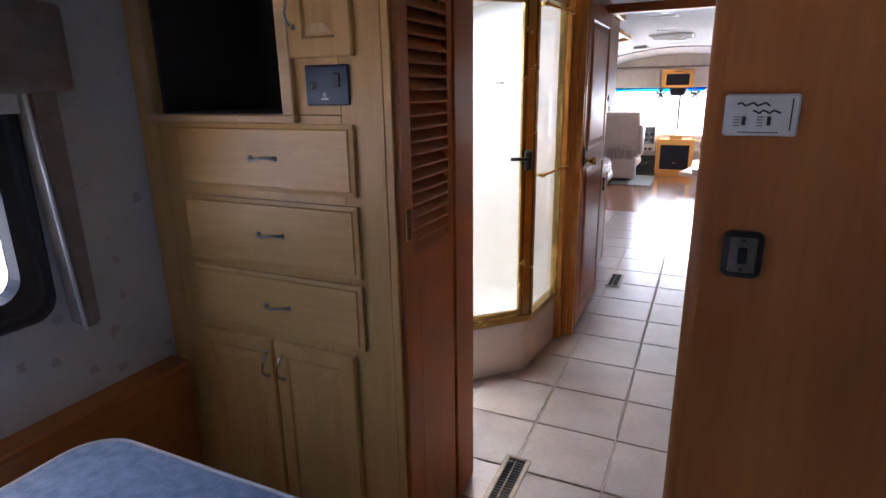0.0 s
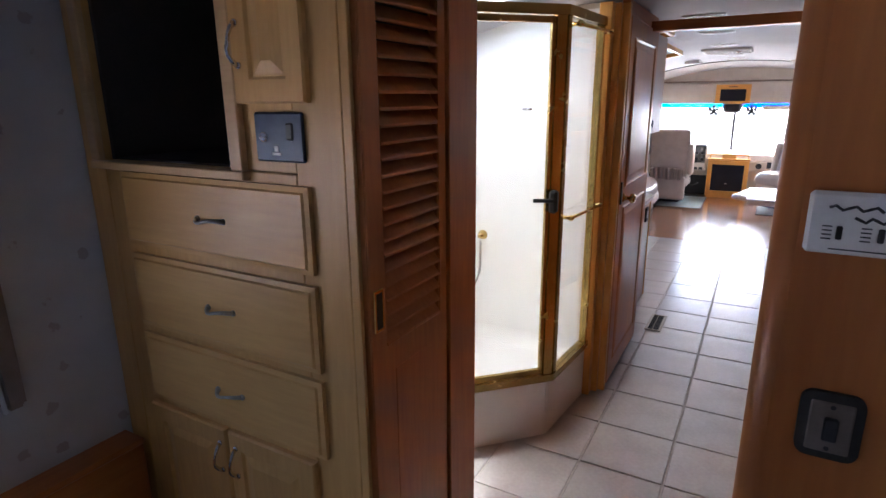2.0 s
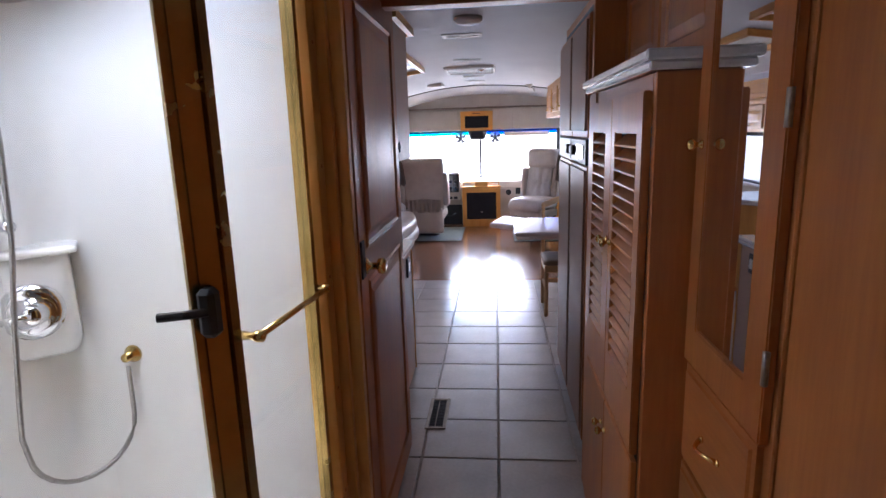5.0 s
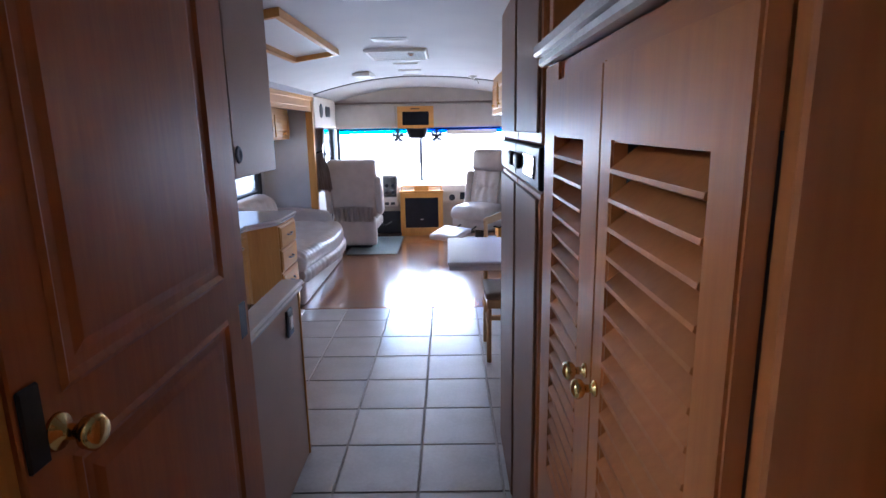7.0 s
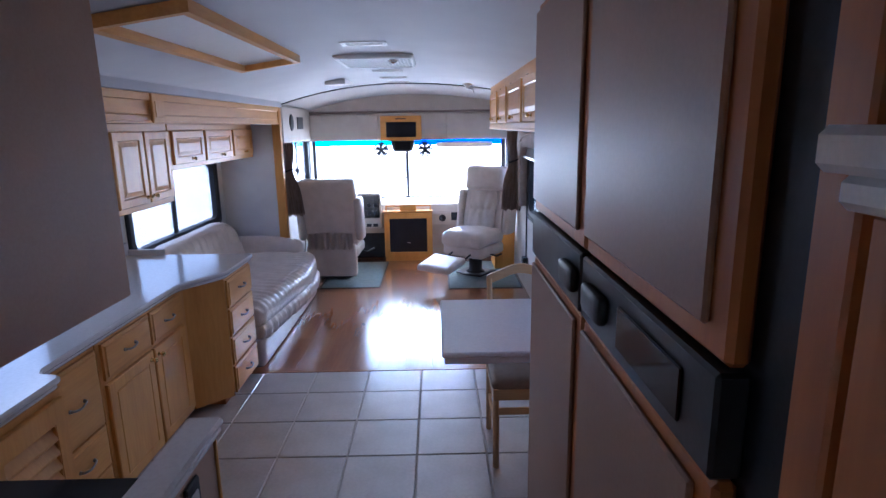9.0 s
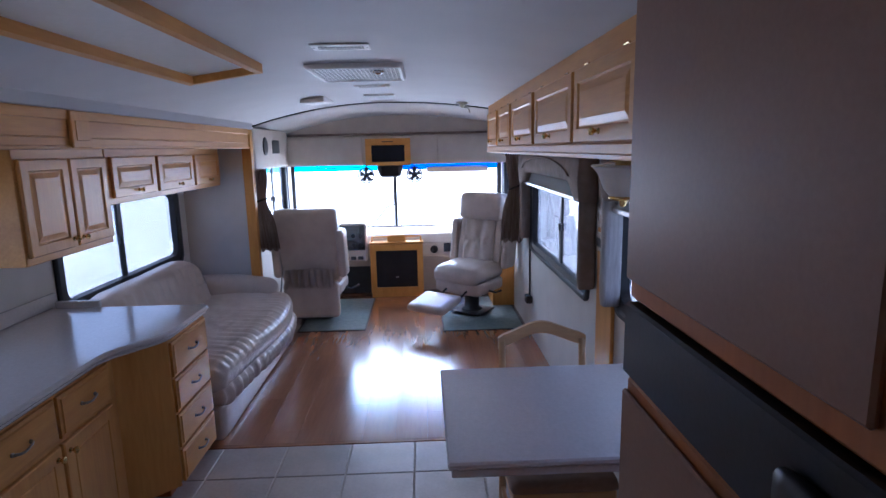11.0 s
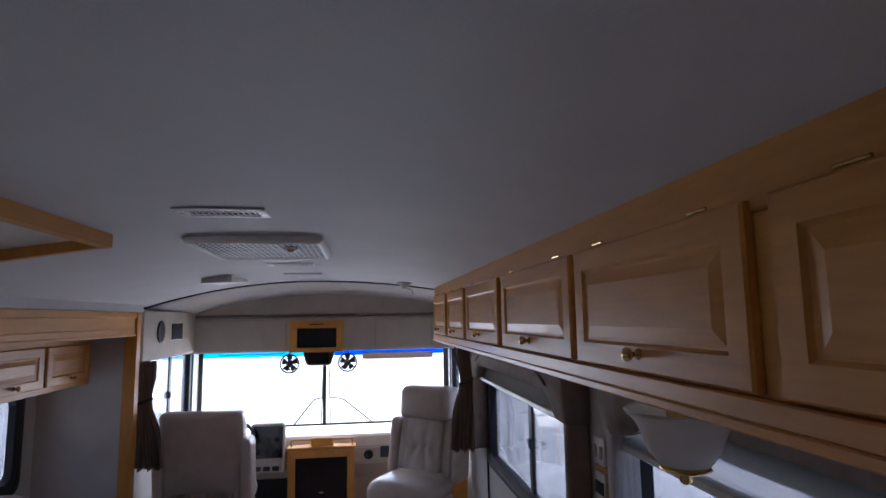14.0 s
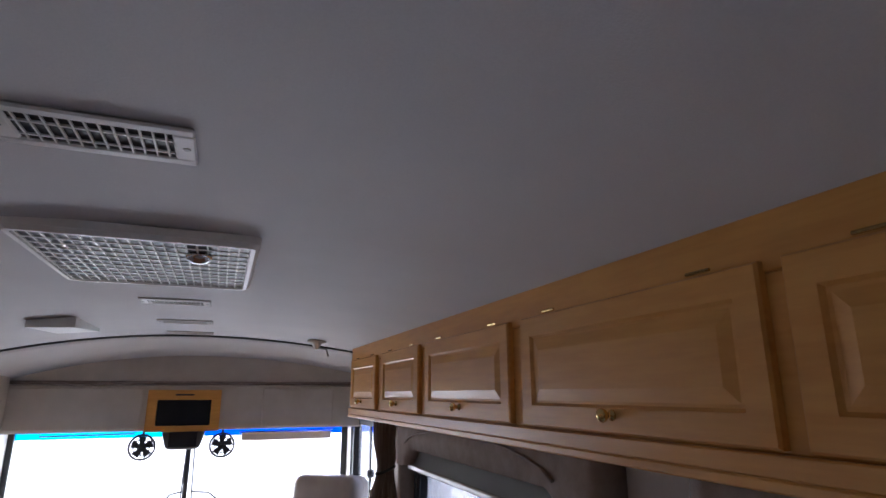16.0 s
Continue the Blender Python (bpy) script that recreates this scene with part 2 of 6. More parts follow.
def cbox(bm, x0, x1, y0, y1, z0, z1, c=0.003):
    """A box with chamfered edges."""
    c = min(c, (x1 - x0) * 0.45, (y1 - y0) * 0.45, (z1 - z0) * 0.45)
    lo, hi = (x0, y0, z0), (x1, y1, z1)
    v = {}
    for s in range(8):
        sg = [(s >> k) & 1 for k in range(3)]
        for a in range(3):
            p = [(hi[k] - (c if k != a else 0)) if sg[k] else (lo[k] + (c if k != a else 0)) for k in range(3)]
            v[s, a] = bm.verts.new(p)
    def face(vs, out):
        f = bm.faces.new(vs)
        f.normal_update()
        if f.normal.dot(Vector(out)) < 0:
            f.normal_flip()
    for a in range(3):
        b, d = [(1, 2), (2, 0), (0, 1)][a]
        for side in (0, 1):
            q = [(side << a) | (i << b) | (j << d) for i, j in ((0, 0), (1, 0), (1, 1), (0, 1))]
            out = [0, 0, 0]
            out[a] = 1 if side else -1
            face([v[s, a] for s in q], out)
        for i in (0, 1):
            for j in (0, 1):
                s0 = (i << b) | (j << d)
                s1 = s0 | (1 << a)
                out = [0, 0, 0]
                out[b], out[d] = (1 if i else -1), (1 if j else -1)
                face([v[s0, b], v[s1, b], v[s1, d], v[s0, d]], out)
    for s in range(8):
        face([v[s, 0], v[s, 1], v[s, 2]], [1 if (s >> k) & 1 else -1 for k in range(3)])
    return bm


def boxes(*dims, c=0.003):
    bm = bmesh.new()
    for d in dims:
        cbox(bm, *d, c=c)
    return bm


def rrect(w, h, inset, rad, seg):
    x0, x1, y0, y1 = inset, w - inset, inset, h - inset
    if rad <= 0.0005 or seg == 0:
        return [(x0, y0), (x1, y0), (x1, y1), (x0, y1)]
    rad = min(rad, (x1 - x0) / 2, (y1 - y0) / 2)
    pts = []
    for cx, cy, a in ((x1 - rad, y0 + rad, -90), (x1 - rad, y1 - rad, 0), (x0 + rad, y1 - rad, 90), (x0 + rad, y0 + rad, 180)):
        for k in range(seg + 1):
            t = radians(a + 90 * k / seg)
            pts.append((cx + rad * math.cos(t), cy + rad * math.sin(t)))
    return pts


def rings(bm, org, U, V, w, h, prof, cap=True, seg=0, close=False):
    """Concentric rectangles (inset, depth, corner radius) joined into a moulded face; depth is along U x V."""
    org, U, V = Vector(org), Vector(U), Vector(V)
    N = U.cross(V)
    loops = []
    for p in prof:
        rad = p[2] if len(p) > 2 else 0
        loops.append([bm.verts.new(org + U * a + V * b + N * p[1]) for a, b in rrect(w, h, p[0], rad, seg)])
    if close:
        loops.append(loops[0])
    n = len(loops[0])
    for A, B in zip(loops, loops[1:]):
        for i in range(n):
            bm.faces.new((A[i], A[(i + 1) % n], B[(i + 1) % n], B[i]))
    if cap:
        bm.faces.new(loops[-1])
    return bm


def tube(bm, pts, r, seg=8, closed=False):
    pts = [Vector(p) for p in pts]
    loops = []
    up = Vector((0.13, 0.21, 0.97))
    for i, p in enumerate(pts):
        a, b = pts[max(i - 1, 0)], pts[min(i + 1, len(pts) - 1)]
        if closed:
            a, b = pts[i - 1], pts[(i + 1) % len(pts)]
        t = (b - a).normalized()
        s = t.cross(up)
        if s.length < 0.1:
            s = t.cross(Vector((1, 0, 0)))
        s.normalize()
        q = s.cross(t)
        rr = r[i] if isinstance(r, (list, tuple)) else r
        loops.append([bm.verts.new(p + (s * math.cos(k * math.tau / seg) + q * math.sin(k * math.tau / seg)) * rr) for k in range(seg)])
    if closed:
        loops.append(loops[0])
    for A, B in zip(loops, loops[1:]):
        for k in range(seg):
            bm.faces.new((A[k], A[(k + 1) % seg], B[(k + 1) % seg], B[k]))
    if not closed:
        bm.faces.new(loops[0][::-1])
        bm.faces.new(loops[-1])
    return bm


def lathe(bm, org, axis, prof, seg=16):
    """Profile of (distance along axis, radius)."""
    org, axis = Vector(org), Vector(axis).normalized()
    s = axis.cross(Vector((0.3, 0.5, 0.81))).normalized()
    q = axis.cross(s)
    loops = [[bm.verts.new(org + axis * d + (s * math.cos(k * math.tau / seg) + q * math.sin(k * math.tau / seg)) * max(r, 0.0004)) for k in range(seg)] for d, r in prof]
    for A, B in zip(loops, loops[1:]):
        for k in range(seg):
            bm.faces.new((A[k], A[(k + 1) % seg], B[(k + 1) % seg], B[k]))
    bm.faces.new(loops[0][::-1])
    bm.faces.new(loops[-1])
    return bm


def pillow(bm, x0, x1, y0, y1, z0, z1, r=0.06, n=10, shape=None):
    """A soft block with rounded edges; shape(p, u) moves each point."""
    lo, hi = Vector((x0, y0, z0)), Vector((x1, y1, z1))
    mid, half = (lo + hi) / 2, (hi - lo) / 2
    r = min(r, *half)
    seen = {}
    def vert(u):
        key = tuple(round(c, 4) for c in u)
        if key not in seen:
            p = Vector([c * h for c, h in zip(u, half)])
            core = Vector([max(-(h - r), min(h - r, c)) for c, h in zip(p, half)])
            d = p - core
            if d.length > 1e-6:
                p = core + d.normalized() * r
            p += mid
            seen[key] = bm.verts.new(shape(p, Vector(u)) if shape else p)
        return seen[key]
    g = [-math.cos(math.pi * i / n) * 0.35 + (2 * i / n - 1) * 0.65 for i in range(n + 1)]
    for a in range(3):
        b, d = [(1, 2), (2, 0), (0, 1)][a]
        for s in (-1, 1):
            for i in range(n):
                for j in range(n):
                    q = []
                    for e, f in ((i, j), (i + 1, j), (i + 1, j + 1), (i, j + 1)):
                        u = [0, 0, 0]
                        u[a], u[b], u[d] = s, g[e], g[f]
                        q.append(vert(u))
                    bm.faces.new(q if s > 0 else q[::-1])
    return bm


def link(name, bm, material, origin, smooth):
    bmesh.ops.translate(bm, verts=bm.verts, vec=-Vector(origin))
    bmesh.ops.recalc_face_normals(bm, faces=bm.faces)
    me = bpy.data.meshes.new(name)
    bm.to_mesh(me)
    bm.free()
    me.materials.append(material)
    if smooth:
        for p in me.polygons:
            p.use_smooth = True
    return new(name, me)


def part(name, bm, material, parent, label="", smooth=False):
    ob = link(name, bm, material, BASE[parent.name], smooth)
    ob.parent = parent
    BASE[ob.name] = BASE[parent.name]
    return tagged(ob, label)


def thing(name, at, label, category, group=""):
    ob = new(name)
    ob.location = at
    ob.empty_display_size = 0.05
    BASE[ob.name] = Vector(at)
    return tagged(ob, label, category, group)


def solid(name, bm, material, at, label, category="", group="", kind="", smooth=False):
    """A thing of one mesh."""
    ob = link(name, bm, material, at, smooth)
    ob.location = at
    BASE[ob.name] = Vector(at)
    return tagged(ob, label, category, group, kind)


def structure(name, bm, material, label, smooth=False):
    return solid(name, bm, material, (0, 0, 0), label, kind="structure", smooth=smooth)


def holed(axis, a0, a1, b0, b1, z0, z1, holes=()):
    """A wall a0..a1 thick across `axis`, running b0..b1, with rectangular openings (b0, b1, z0, z1)."""
    bm = bmesh.new()
    bs = sorted({b0, b1, *[h[0] for h in holes], *[h[1] for h in holes]})
    zs = sorted({z0, z1, *[h[2] for h in holes], *[h[3] for h in holes]})
    for p, q in zip(bs, bs[1:]):
        for s, t in zip(zs, zs[1:]):
            if any(h[0] <= p and q <= h[1] and h[2] <= s and t <= h[3] for h in holes):
                continue
            d = (a0, a1, p, q, s, t) if axis == "x" else (p, q, a0, a1, s, t)
            cbox(bm, *d, c=0.0002)
    return bm


def open_frame(axis, p0, p1, a0, a1, z0, z1, hole, c=0.003):
    """One connected slab with an opening: a door frame or the like."""
    bm = bmesh.new()
    at = (lambda p, a, z: (p, a, z)) if axis == "x" else (lambda p, a, z: (a, p, z))
    h0, h1, g0, g1 = hole
    loops = []
    for p in (p0, p1):
        for b0, b1, y0, y1 in ((a0, a1, z0, z1), (h0, h1, g0, g1)):
            loops.append([bm.verts.new(at(p, a, z)) for a, z in ((b0, y0), (b1, y0), (b1, y1), (b0, y1))])
    for A, B in ((0, 1), (1, 3), (3, 2), (2, 0)):
        for k in range(4):
            j = (k + 1) % 4
            bm.faces.new((loops[A][k], loops[A][j], loops[B][j], loops[B][k]))
    bmesh.ops.recalc_face_normals(bm, faces=bm.faces[:])
    bmesh.ops.bevel(bm, geom=[e for e in bm.edges if e.calc_face_angle(0) > 1.0], offset=c, segments=2, affect="EDGES")
    return bm


def ceil_z(x):
    return 2.085 - (0.13 if x < -0.45 else 0.085) * (x + 0.45) ** 2


RAISED = [(0, 0), (0, 0.013), (0.004, 0.018), (0.048, 0.018), (0.054, 0.011), (0.06, 0.011), (0.085, 0.017)]
DRAWER = [(0, 0), (0, 0.012), (0.012, 0.014), (0.016, 0.019)]
FACE = {"+x": ((0, 1, 0), (0, 0, 1)), "-x": ((0, -1, 0), (0, 0, 1)), "-y": ((1, 0, 0), (0, 0, 1)), "+y": ((-1, 0, 0), (0, 0, 1))}


def on_face(face, plane, a0, a1, z0, z1):
    """Origin, U, V, width, height of a rectangle on a wall plane that faces that way."""
    U, V = FACE[face]
    if face == "+x":
        org = (plane, a0, z0)
    elif face == "-x":
        org = (plane, a1, z0)
    elif face == "-y":
        org = (a0, plane, z0)
    else:
        org = (a1, plane, z0)
    return org, U, V, a1 - a0, z1 - z0


def panel_door(name, parent, face, plane, a0, a1, z0, z1, material, prof=RAISED, label=""):
    bm = bmesh.new()
    rings(bm, *on_face(face, plane, a0, a1, z0, z1), prof)
    return part(name, bm, material, parent, label)


def normal_of(face):
    U, V = FACE[face]
    return Vector(U).cross(Vector(V))


def knob(parent, face, at, material=brass_mat, r=0.014):
    bm = bmesh.new()
    lathe(bm, at, normal_of(face), [(0, r * 0.8), (0.003, r * 0.75), (0.005, r * 0.4), (0.014, r * 0.4), (0.018, r * 0.85), (0.024, r), (0.03, r * 0.8), (0.033, r * 0.3)], 12)
    return part("knob", bm, material, parent, "small polished knob", True)


def pull(parent, face, at, length=0.09, vertical=False, material=steel_mat):
    N = normal_of(face)
    U, V = (Vector(k) for k in FACE[face])
    D = V if vertical else U
    at = Vector(at)
    pts = []
    for k in range(9):
        s = k / 8 * 2 - 1
        pts.append(at + D * s * length / 2 + N * (0.004 + 0.022 * (1 - abs(s) ** 2.6)) + (V if not vertical else U) * 0.004 * math.sin(s * 3))
    bm = bmesh.new()
    tube(bm, pts, [0.006 - 0.002 * math.sin(k / 8 * math.pi) for k in range(9)], 8)
    for s in (-1, 1):
        lathe(bm, at + D * s * length / 2, N, [(0, 0.008), (0.003, 0.008), (0.006, 0.005)], 10)
    return part("handle", bm, material, parent, "curved metal pull", True)


# ---- structure ----
XL, XR, XS = -1.70, 0.79, -2.22      # left wall, right wall, slide-out wall (inner faces)
structure("floor", boxes((-2.3, 0.86, -2.26, 11.1, -0.12, -0.004)), grout_mat, "grey grout bed and subfloor of the motorhome")
structure("floor_bedroom", boxes((-1.7, 0.79, -2.1, 1.56, -0.003, 0.004)), carpet_mat, "brown carpet on the bedroom floor")
structure("wall_right", holed("x", XR, XR + 0.05, -2.2, 11.1, -0.1, 2.1, [(5.30, 6.76, 0.90, 1.46), (7.30, 8.92, 0.82, 1.40), (9.55, 10.62, 0.80, 1.55)]), wall_mat, "off-white vinyl wall with window openings")
structure("wall_left", holed("x", XL - 0.05, XL, -2.2, 4.3, -0.1, 2.1, [(-1.6, 0.745, 0.94, 1.62)]), paper_mat, "pale wallpaper with small faded flowers")
structure("wall_left_cab", holed("x", XL - 0.05, XL, 9.16, 11.1, -0.1, 2.1, [(9.5, 10.62, 0.80, 1.55)]), wall_mat, "off-white vinyl wall beside the driver")
structure("wall_slide", holed("x", XS - 0.05, XS, 4.25, 9.15, -0.1, 2.1, [(4.80, 6.45, 1.02, 1.50), (7.34, 8.90, 0.81, 1.38)]), wall_mat, "off-white vinyl wall of the slide-out with a window")
structure("wall_slide_end", boxes((XS - 0.04, -1.64, 9.1, 9.18, -0.1, 2.0)), wall_mat, "off-white end wall of the slide-out")
structure("wall_slide_rear", boxes((XS - 0.04, -1.64, 4.2, 4.26, -0.1, 2.0)), wall_mat, "off-white rear end wall of the slide-out")
structure("wall_rear", boxes((-1.75, 0.84, -2.25, -2.2, -0.1, 2.1)), paper_mat, "pale flowered wallpaper on the rear wall")
structure("wall_front", holed("y", 10.92, 10.98, -1.75, 0.84, -0.1, 2.1, [(-1.70, 0.78, 0.74, 1.62)]), beige_mat, "beige front bulkhead round the windscreen")
structure("slide_ceiling", boxes((XS - 0.04, -1.60, 4.2, 9.15, 1.862, 1.95)), ceil_mat, "pale ceiling inside the slide-out")
bm = bmesh.new()
rows_ = []
for i in range(25):
    x = -1.75 + 2.59 * i / 24
    rows_.append([bm.verts.new((x, y, ceil_z(x) + dz)) for y, dz in ((-2.2, 0), (9.3, 0), (9.3, 0.06), (-2.2, 0.06))])
for A, B in zip(rows_, rows_[1:]):
    for k in range(4):
        bm.faces.new((A[k], A[(k + 1) % 4], B[(k + 1) % 4], B[k]))
ceiling = structure("ceiling", bm, ceil_mat, "arched off-white padded vinyl ceiling", True)
# the opening of the shower's skylight
cut = bmesh.new()
cut.from_mesh(ceiling.data)
for co, no in (((0, 2.42, 0), (0, 1, 0)), ((0, 3.0, 0), (0, 1, 0)), ((-1.55, 0, 0), (1, 0, 0)), ((-1.0, 0, 0), (1, 0, 0))):
    bmesh.ops.bisect_plane(cut, geom=cut.verts[:] + cut.edges[:] + cut.faces[:], plane_co=co, plane_no=no)
gone = [f for f in cut.faces if -1.55 < f.calc_center_median().x < -1.0 and 2.42 < f.calc_center_median().y < 3.0]
bmesh.ops.delete(cut, geom=gone, context="FACES")
cut.to_mesh(ceiling.data)
cut.free()
# the cab's ceiling, which curves down to the front
bm = bmesh.new()
grid = []
for j in range(9):
    t = j / 8
    y = 9.3 + 1.66 * t
    for up in (0, 1):
        grid.append([bm.verts.new((-1.75 + 2.60 * i / 24, y, ceil_z(-1.75 + 2.60 * i / 24) - 0.004 - 0.10 * t * t + 0.07 * up)) for i in range(25)])
for A, B in list(zip(grid[0::2], grid[2::2])) + list(zip(grid[1::2], grid[3::2])) + [(grid[0], grid[1]), (grid[-2], grid[-1])]:
    for i in range(24):
        bm.faces.new((A[i], A[i + 1], B[i + 1], B[i]))
structure("ceiling_cab", bm, ceil_mat, "white moulded ceiling over the cab", True)
bm = bmesh.new()
tube(bm, [(-1.70 + 2.45 * i / 24, 9.3, ceil_z(-1.70 + 2.45 * i / 24) - 0.002) for i in range(25)], 0.009, 6)
structure("ceiling_track", bm, black_mat, "dark curved curtain track across the ceiling", True)

# partitions of the bedroom, the bath and the hall
structure("wall_partition", boxes((0.011, 0.79, 1.060, 1.110, 0, 2.06)), cherry_z, "honey-brown wood partition beside the bedroom doorway")
bm = bmesh.new()
tube(bm, [(0.011, 1.085, 0.0), (0.011, 1.085, 2.05)], 0.0255, 16)
structure("trim_partition", bm, cherry_z, "rounded wood edge of the bedroom partition", True)
structure("wall_closet_end", boxes((-1.70, -0.76, 1.70, 1.74, 0, 2.06)), beige_mat, "beige end wall of the wardrobe")
structure("wall_bath_side", boxes((-1.32, -1.275, 1.74, 2.175, 0, 2.06)), cherry_z, "wood side panel beside the shower")
structure("jamb_closet", boxes((-0.775, -0.725, 1.52, 1.60, 0, 2.04), (-0.785, -0.735, 1.60, 1.70, 0, 2.04)), cherry_z, "wood jamb of the bedroom doorway")
for d_ in ((-0.78, -0.72, 3.11, 3.1695, 0, 2.04), (-0.76, -0.69, 3.17, 3.1995, 0, 2.04), (-0.74, -0.655, 3.20, 3.235, 0, 2.04)):
    structure("jamb_shower", boxes(d_), wood_z, "stepped wood post between the shower and the bathroom door")
structure("wall_shower_far", boxes((-1.70, -0.76, 3.26, 3.31, 0, 2.06)), beige_mat, "partition behind the shower")
jamb_far = structure("jamb_toilet_far", boxes((-0.70, -0.668, 4.02, 4.12, 0, 2.04)), cherry_z, "dark wood jamb at the end of the hall")
part("strike_plate", boxes((-0.669, -0.663, 4.03, 4.09, 0.94, 1.04), c=0.002), black_mat, jamb_far, "dark strike plate")
structure("wall_toilet_front", boxes((-1.70, -0.70, 4.06, 4.12, 0, 2.06)), panel_mat, "partition between the toilet room and the kitchen")
structure("trim_header", boxes((-0.70, 0.13, 3.80, 3.88, 1.965, 2.02)), cherry_x, "wood beam across the hall under the ceiling")
structure("wall_dark_door_top", boxes((-0.70, -0.66, 3.22, 4.02, 1.99, 2.06)), cherry_y, "wood panel above the bathroom door")
structure("trim_slide_post", boxes((-1.69, -1.61, 9.08, 9.15, 0, 1.86)), wood_z, "light wood post at the end of the slide-out")
structure("trim_slide_valance", boxes((-1.67, -1.625, 4.26, 9.08, 1.70, 1.862), (-1.678, -1.617, 4.26, 9.08, 1.70, 1.716), (-1.678, -1.615, 4.26, 9.08, 1.82, 1.862), (-1.63, -1.618, 4.26, 9.08, 1.745, 1.752)), wood_y, "light wood valance beam along the slide-out")
structure("trim_slide_block", boxes((-1.624, -1.606, 6.60, 6.74, 1.705, 1.86), (-1.607, -1.602, 6.625, 6.715, 1.735, 1.82), c=0.004), wood_z, "square light wood block on the slide-out valance")
structure("trim_wood_floor", boxes((-1.66, 0.79, 7.165, 7.19, -0.004, 0.005), c=0.001), plank_mat, "thin strip where the tiles meet the laminate")

# ---- outdoors ----
structure("ground", boxes((-400, 400, -400, 600, -1.3, -1.15)), concrete_mat, "bright pale concrete ground outside")


def ground_crack(x, y, ang, length, seed):
    rnd = random.Random(seed)
    bm = bmesh.new()
    prev = None
    for k in range(int(length / 0.12)):
        ang += rnd.uniform(-0.22, 0.22)
        w = 0.010 + 0.016 * rnd.random()
        a = bm.verts.new((x - w * math.sin(ang), y + w * math.cos(ang), -1.146))
        b = bm.verts.new((x + w * math.sin(ang), y - w * math.cos(ang), -1.146))
        if prev:
            bm.faces.new((prev[0], prev[1], b, a))
        prev = (a, b)
        x, y = x + 0.12 * math.cos(ang), y + 0.12 * math.sin(ang)
    return bm


for s, (x, y, a, n) in enumerate(((2.2, 3.5, 1.2, 5), (3.2, 6.5, 0.3, 6), (4.5, 5.0, 1.9, 5), (3.0, 9.0, 0.9, 6), (6.0, 9.0, 1.6, 8), (-4.0, 8.0, 2.2, 7), (-5.0, 11.0, 0.8, 7), (-3.6, 10.0, 1.4, 6))):
    structure("pavement_crack", ground_crack(x, y, a, n, s), crack_mat, "dark crack in the concrete ground")


# ---- windows ----
def window(name, face, plane, a0, a1, z0, z1, split, label, rad=0.07, glazing=side_glass):
    w = new(name)
    tagged(w, label, kind="structure")
    BASE[w.name] = Vector((0, 0, 0))
    o = on_face(face, plane, a0 - 0.05, a1 + 0.05, z0 - 0.05, z1 + 0.05)
    bm = bmesh.new()
    rings(bm, *o, [(0, -0.004, rad), (0, 0.014, rad), (0.012, 0.022, rad), (0.03, 0.022, rad), (0.04, 0.012, rad), (0.080, 0.010, rad), (0.088, -0.03, rad), (0.02, -0.045, rad)], cap=False, seg=6, close=True)
    part("window_frame", bm, alu_mat, w, "black rounded aluminium frame")
    s = a0 + (a1 - a0) * split
    n = normal_of(face)
    bm = bmesh.new()
    px = plane - n.x * 0.012
    cbox(bm, min(px, px - n.x * 0.02), max(px, px - n.x * 0.02), s - 0.028, s + 0.028, z0 + 0.0, z1, c=0.004)
    part("mullion", bm, alu_mat, w, "black sliding-pane stile")
    for b0, b1, m, d in ((a0 - 0.002, s - 0.02, glazing, 0.02), (s + 0.02, a1 + 0.002, glazing, 0.026)):
        x = plane - n.x * d
        pane = part("pane", boxes((x - 0.002, x + 0.002, b0, b1, z0, z1), c=0.0005), m, w)
        pane.visible_shadow = False
    bm = bmesh.new()
    cbox(bm, min(px, px + n.x * 0.02), max(px, px + n.x * 0.02), s - 0.045, s - 0.012, (z0 + z1) / 2 - 0.02, (z0 + z1) / 2 + 0.035, c=0.006)
    part("latch", bm, black_mat, w, "black window latch")
    return w


window("window_1", "-x", XR, 5.30, 6.76, 0.90, 1.46, 0.455, "wide sliding window with a black rounded frame by the table")
window("window_2", "-x", XR, 7.30, 8.92, 0.82, 1.40, 0.44, "wide sliding window with a black rounded frame by the front seats")
window("window_3", "-x", XR, 9.55, 10.62, 0.80, 1.55, 0.55, "cab side window with a black frame beside the passenger seat", 0.04)
window("window_4", "+x", XL, 9.50, 10.62, 0.80, 1.55, 0.55, "cab side window with a black frame beside the driver", 0.04)
window("window_5", "+x", XS, 7.34, 8.90, 0.81, 1.38, 0.46, "wide sliding window with a black rounded frame above the sofa")
window("window_8", "+x", XS, 4.80, 6.45, 1.02, 1.50, 0.5, "wide sliding window with a black rounded frame above the kitchen counter")
window("window_6", "+x", XL, -1.6, 0.745, 0.94, 1.62, 0.4, "bedroom window with a black rounded frame", glazing=dark_glass)

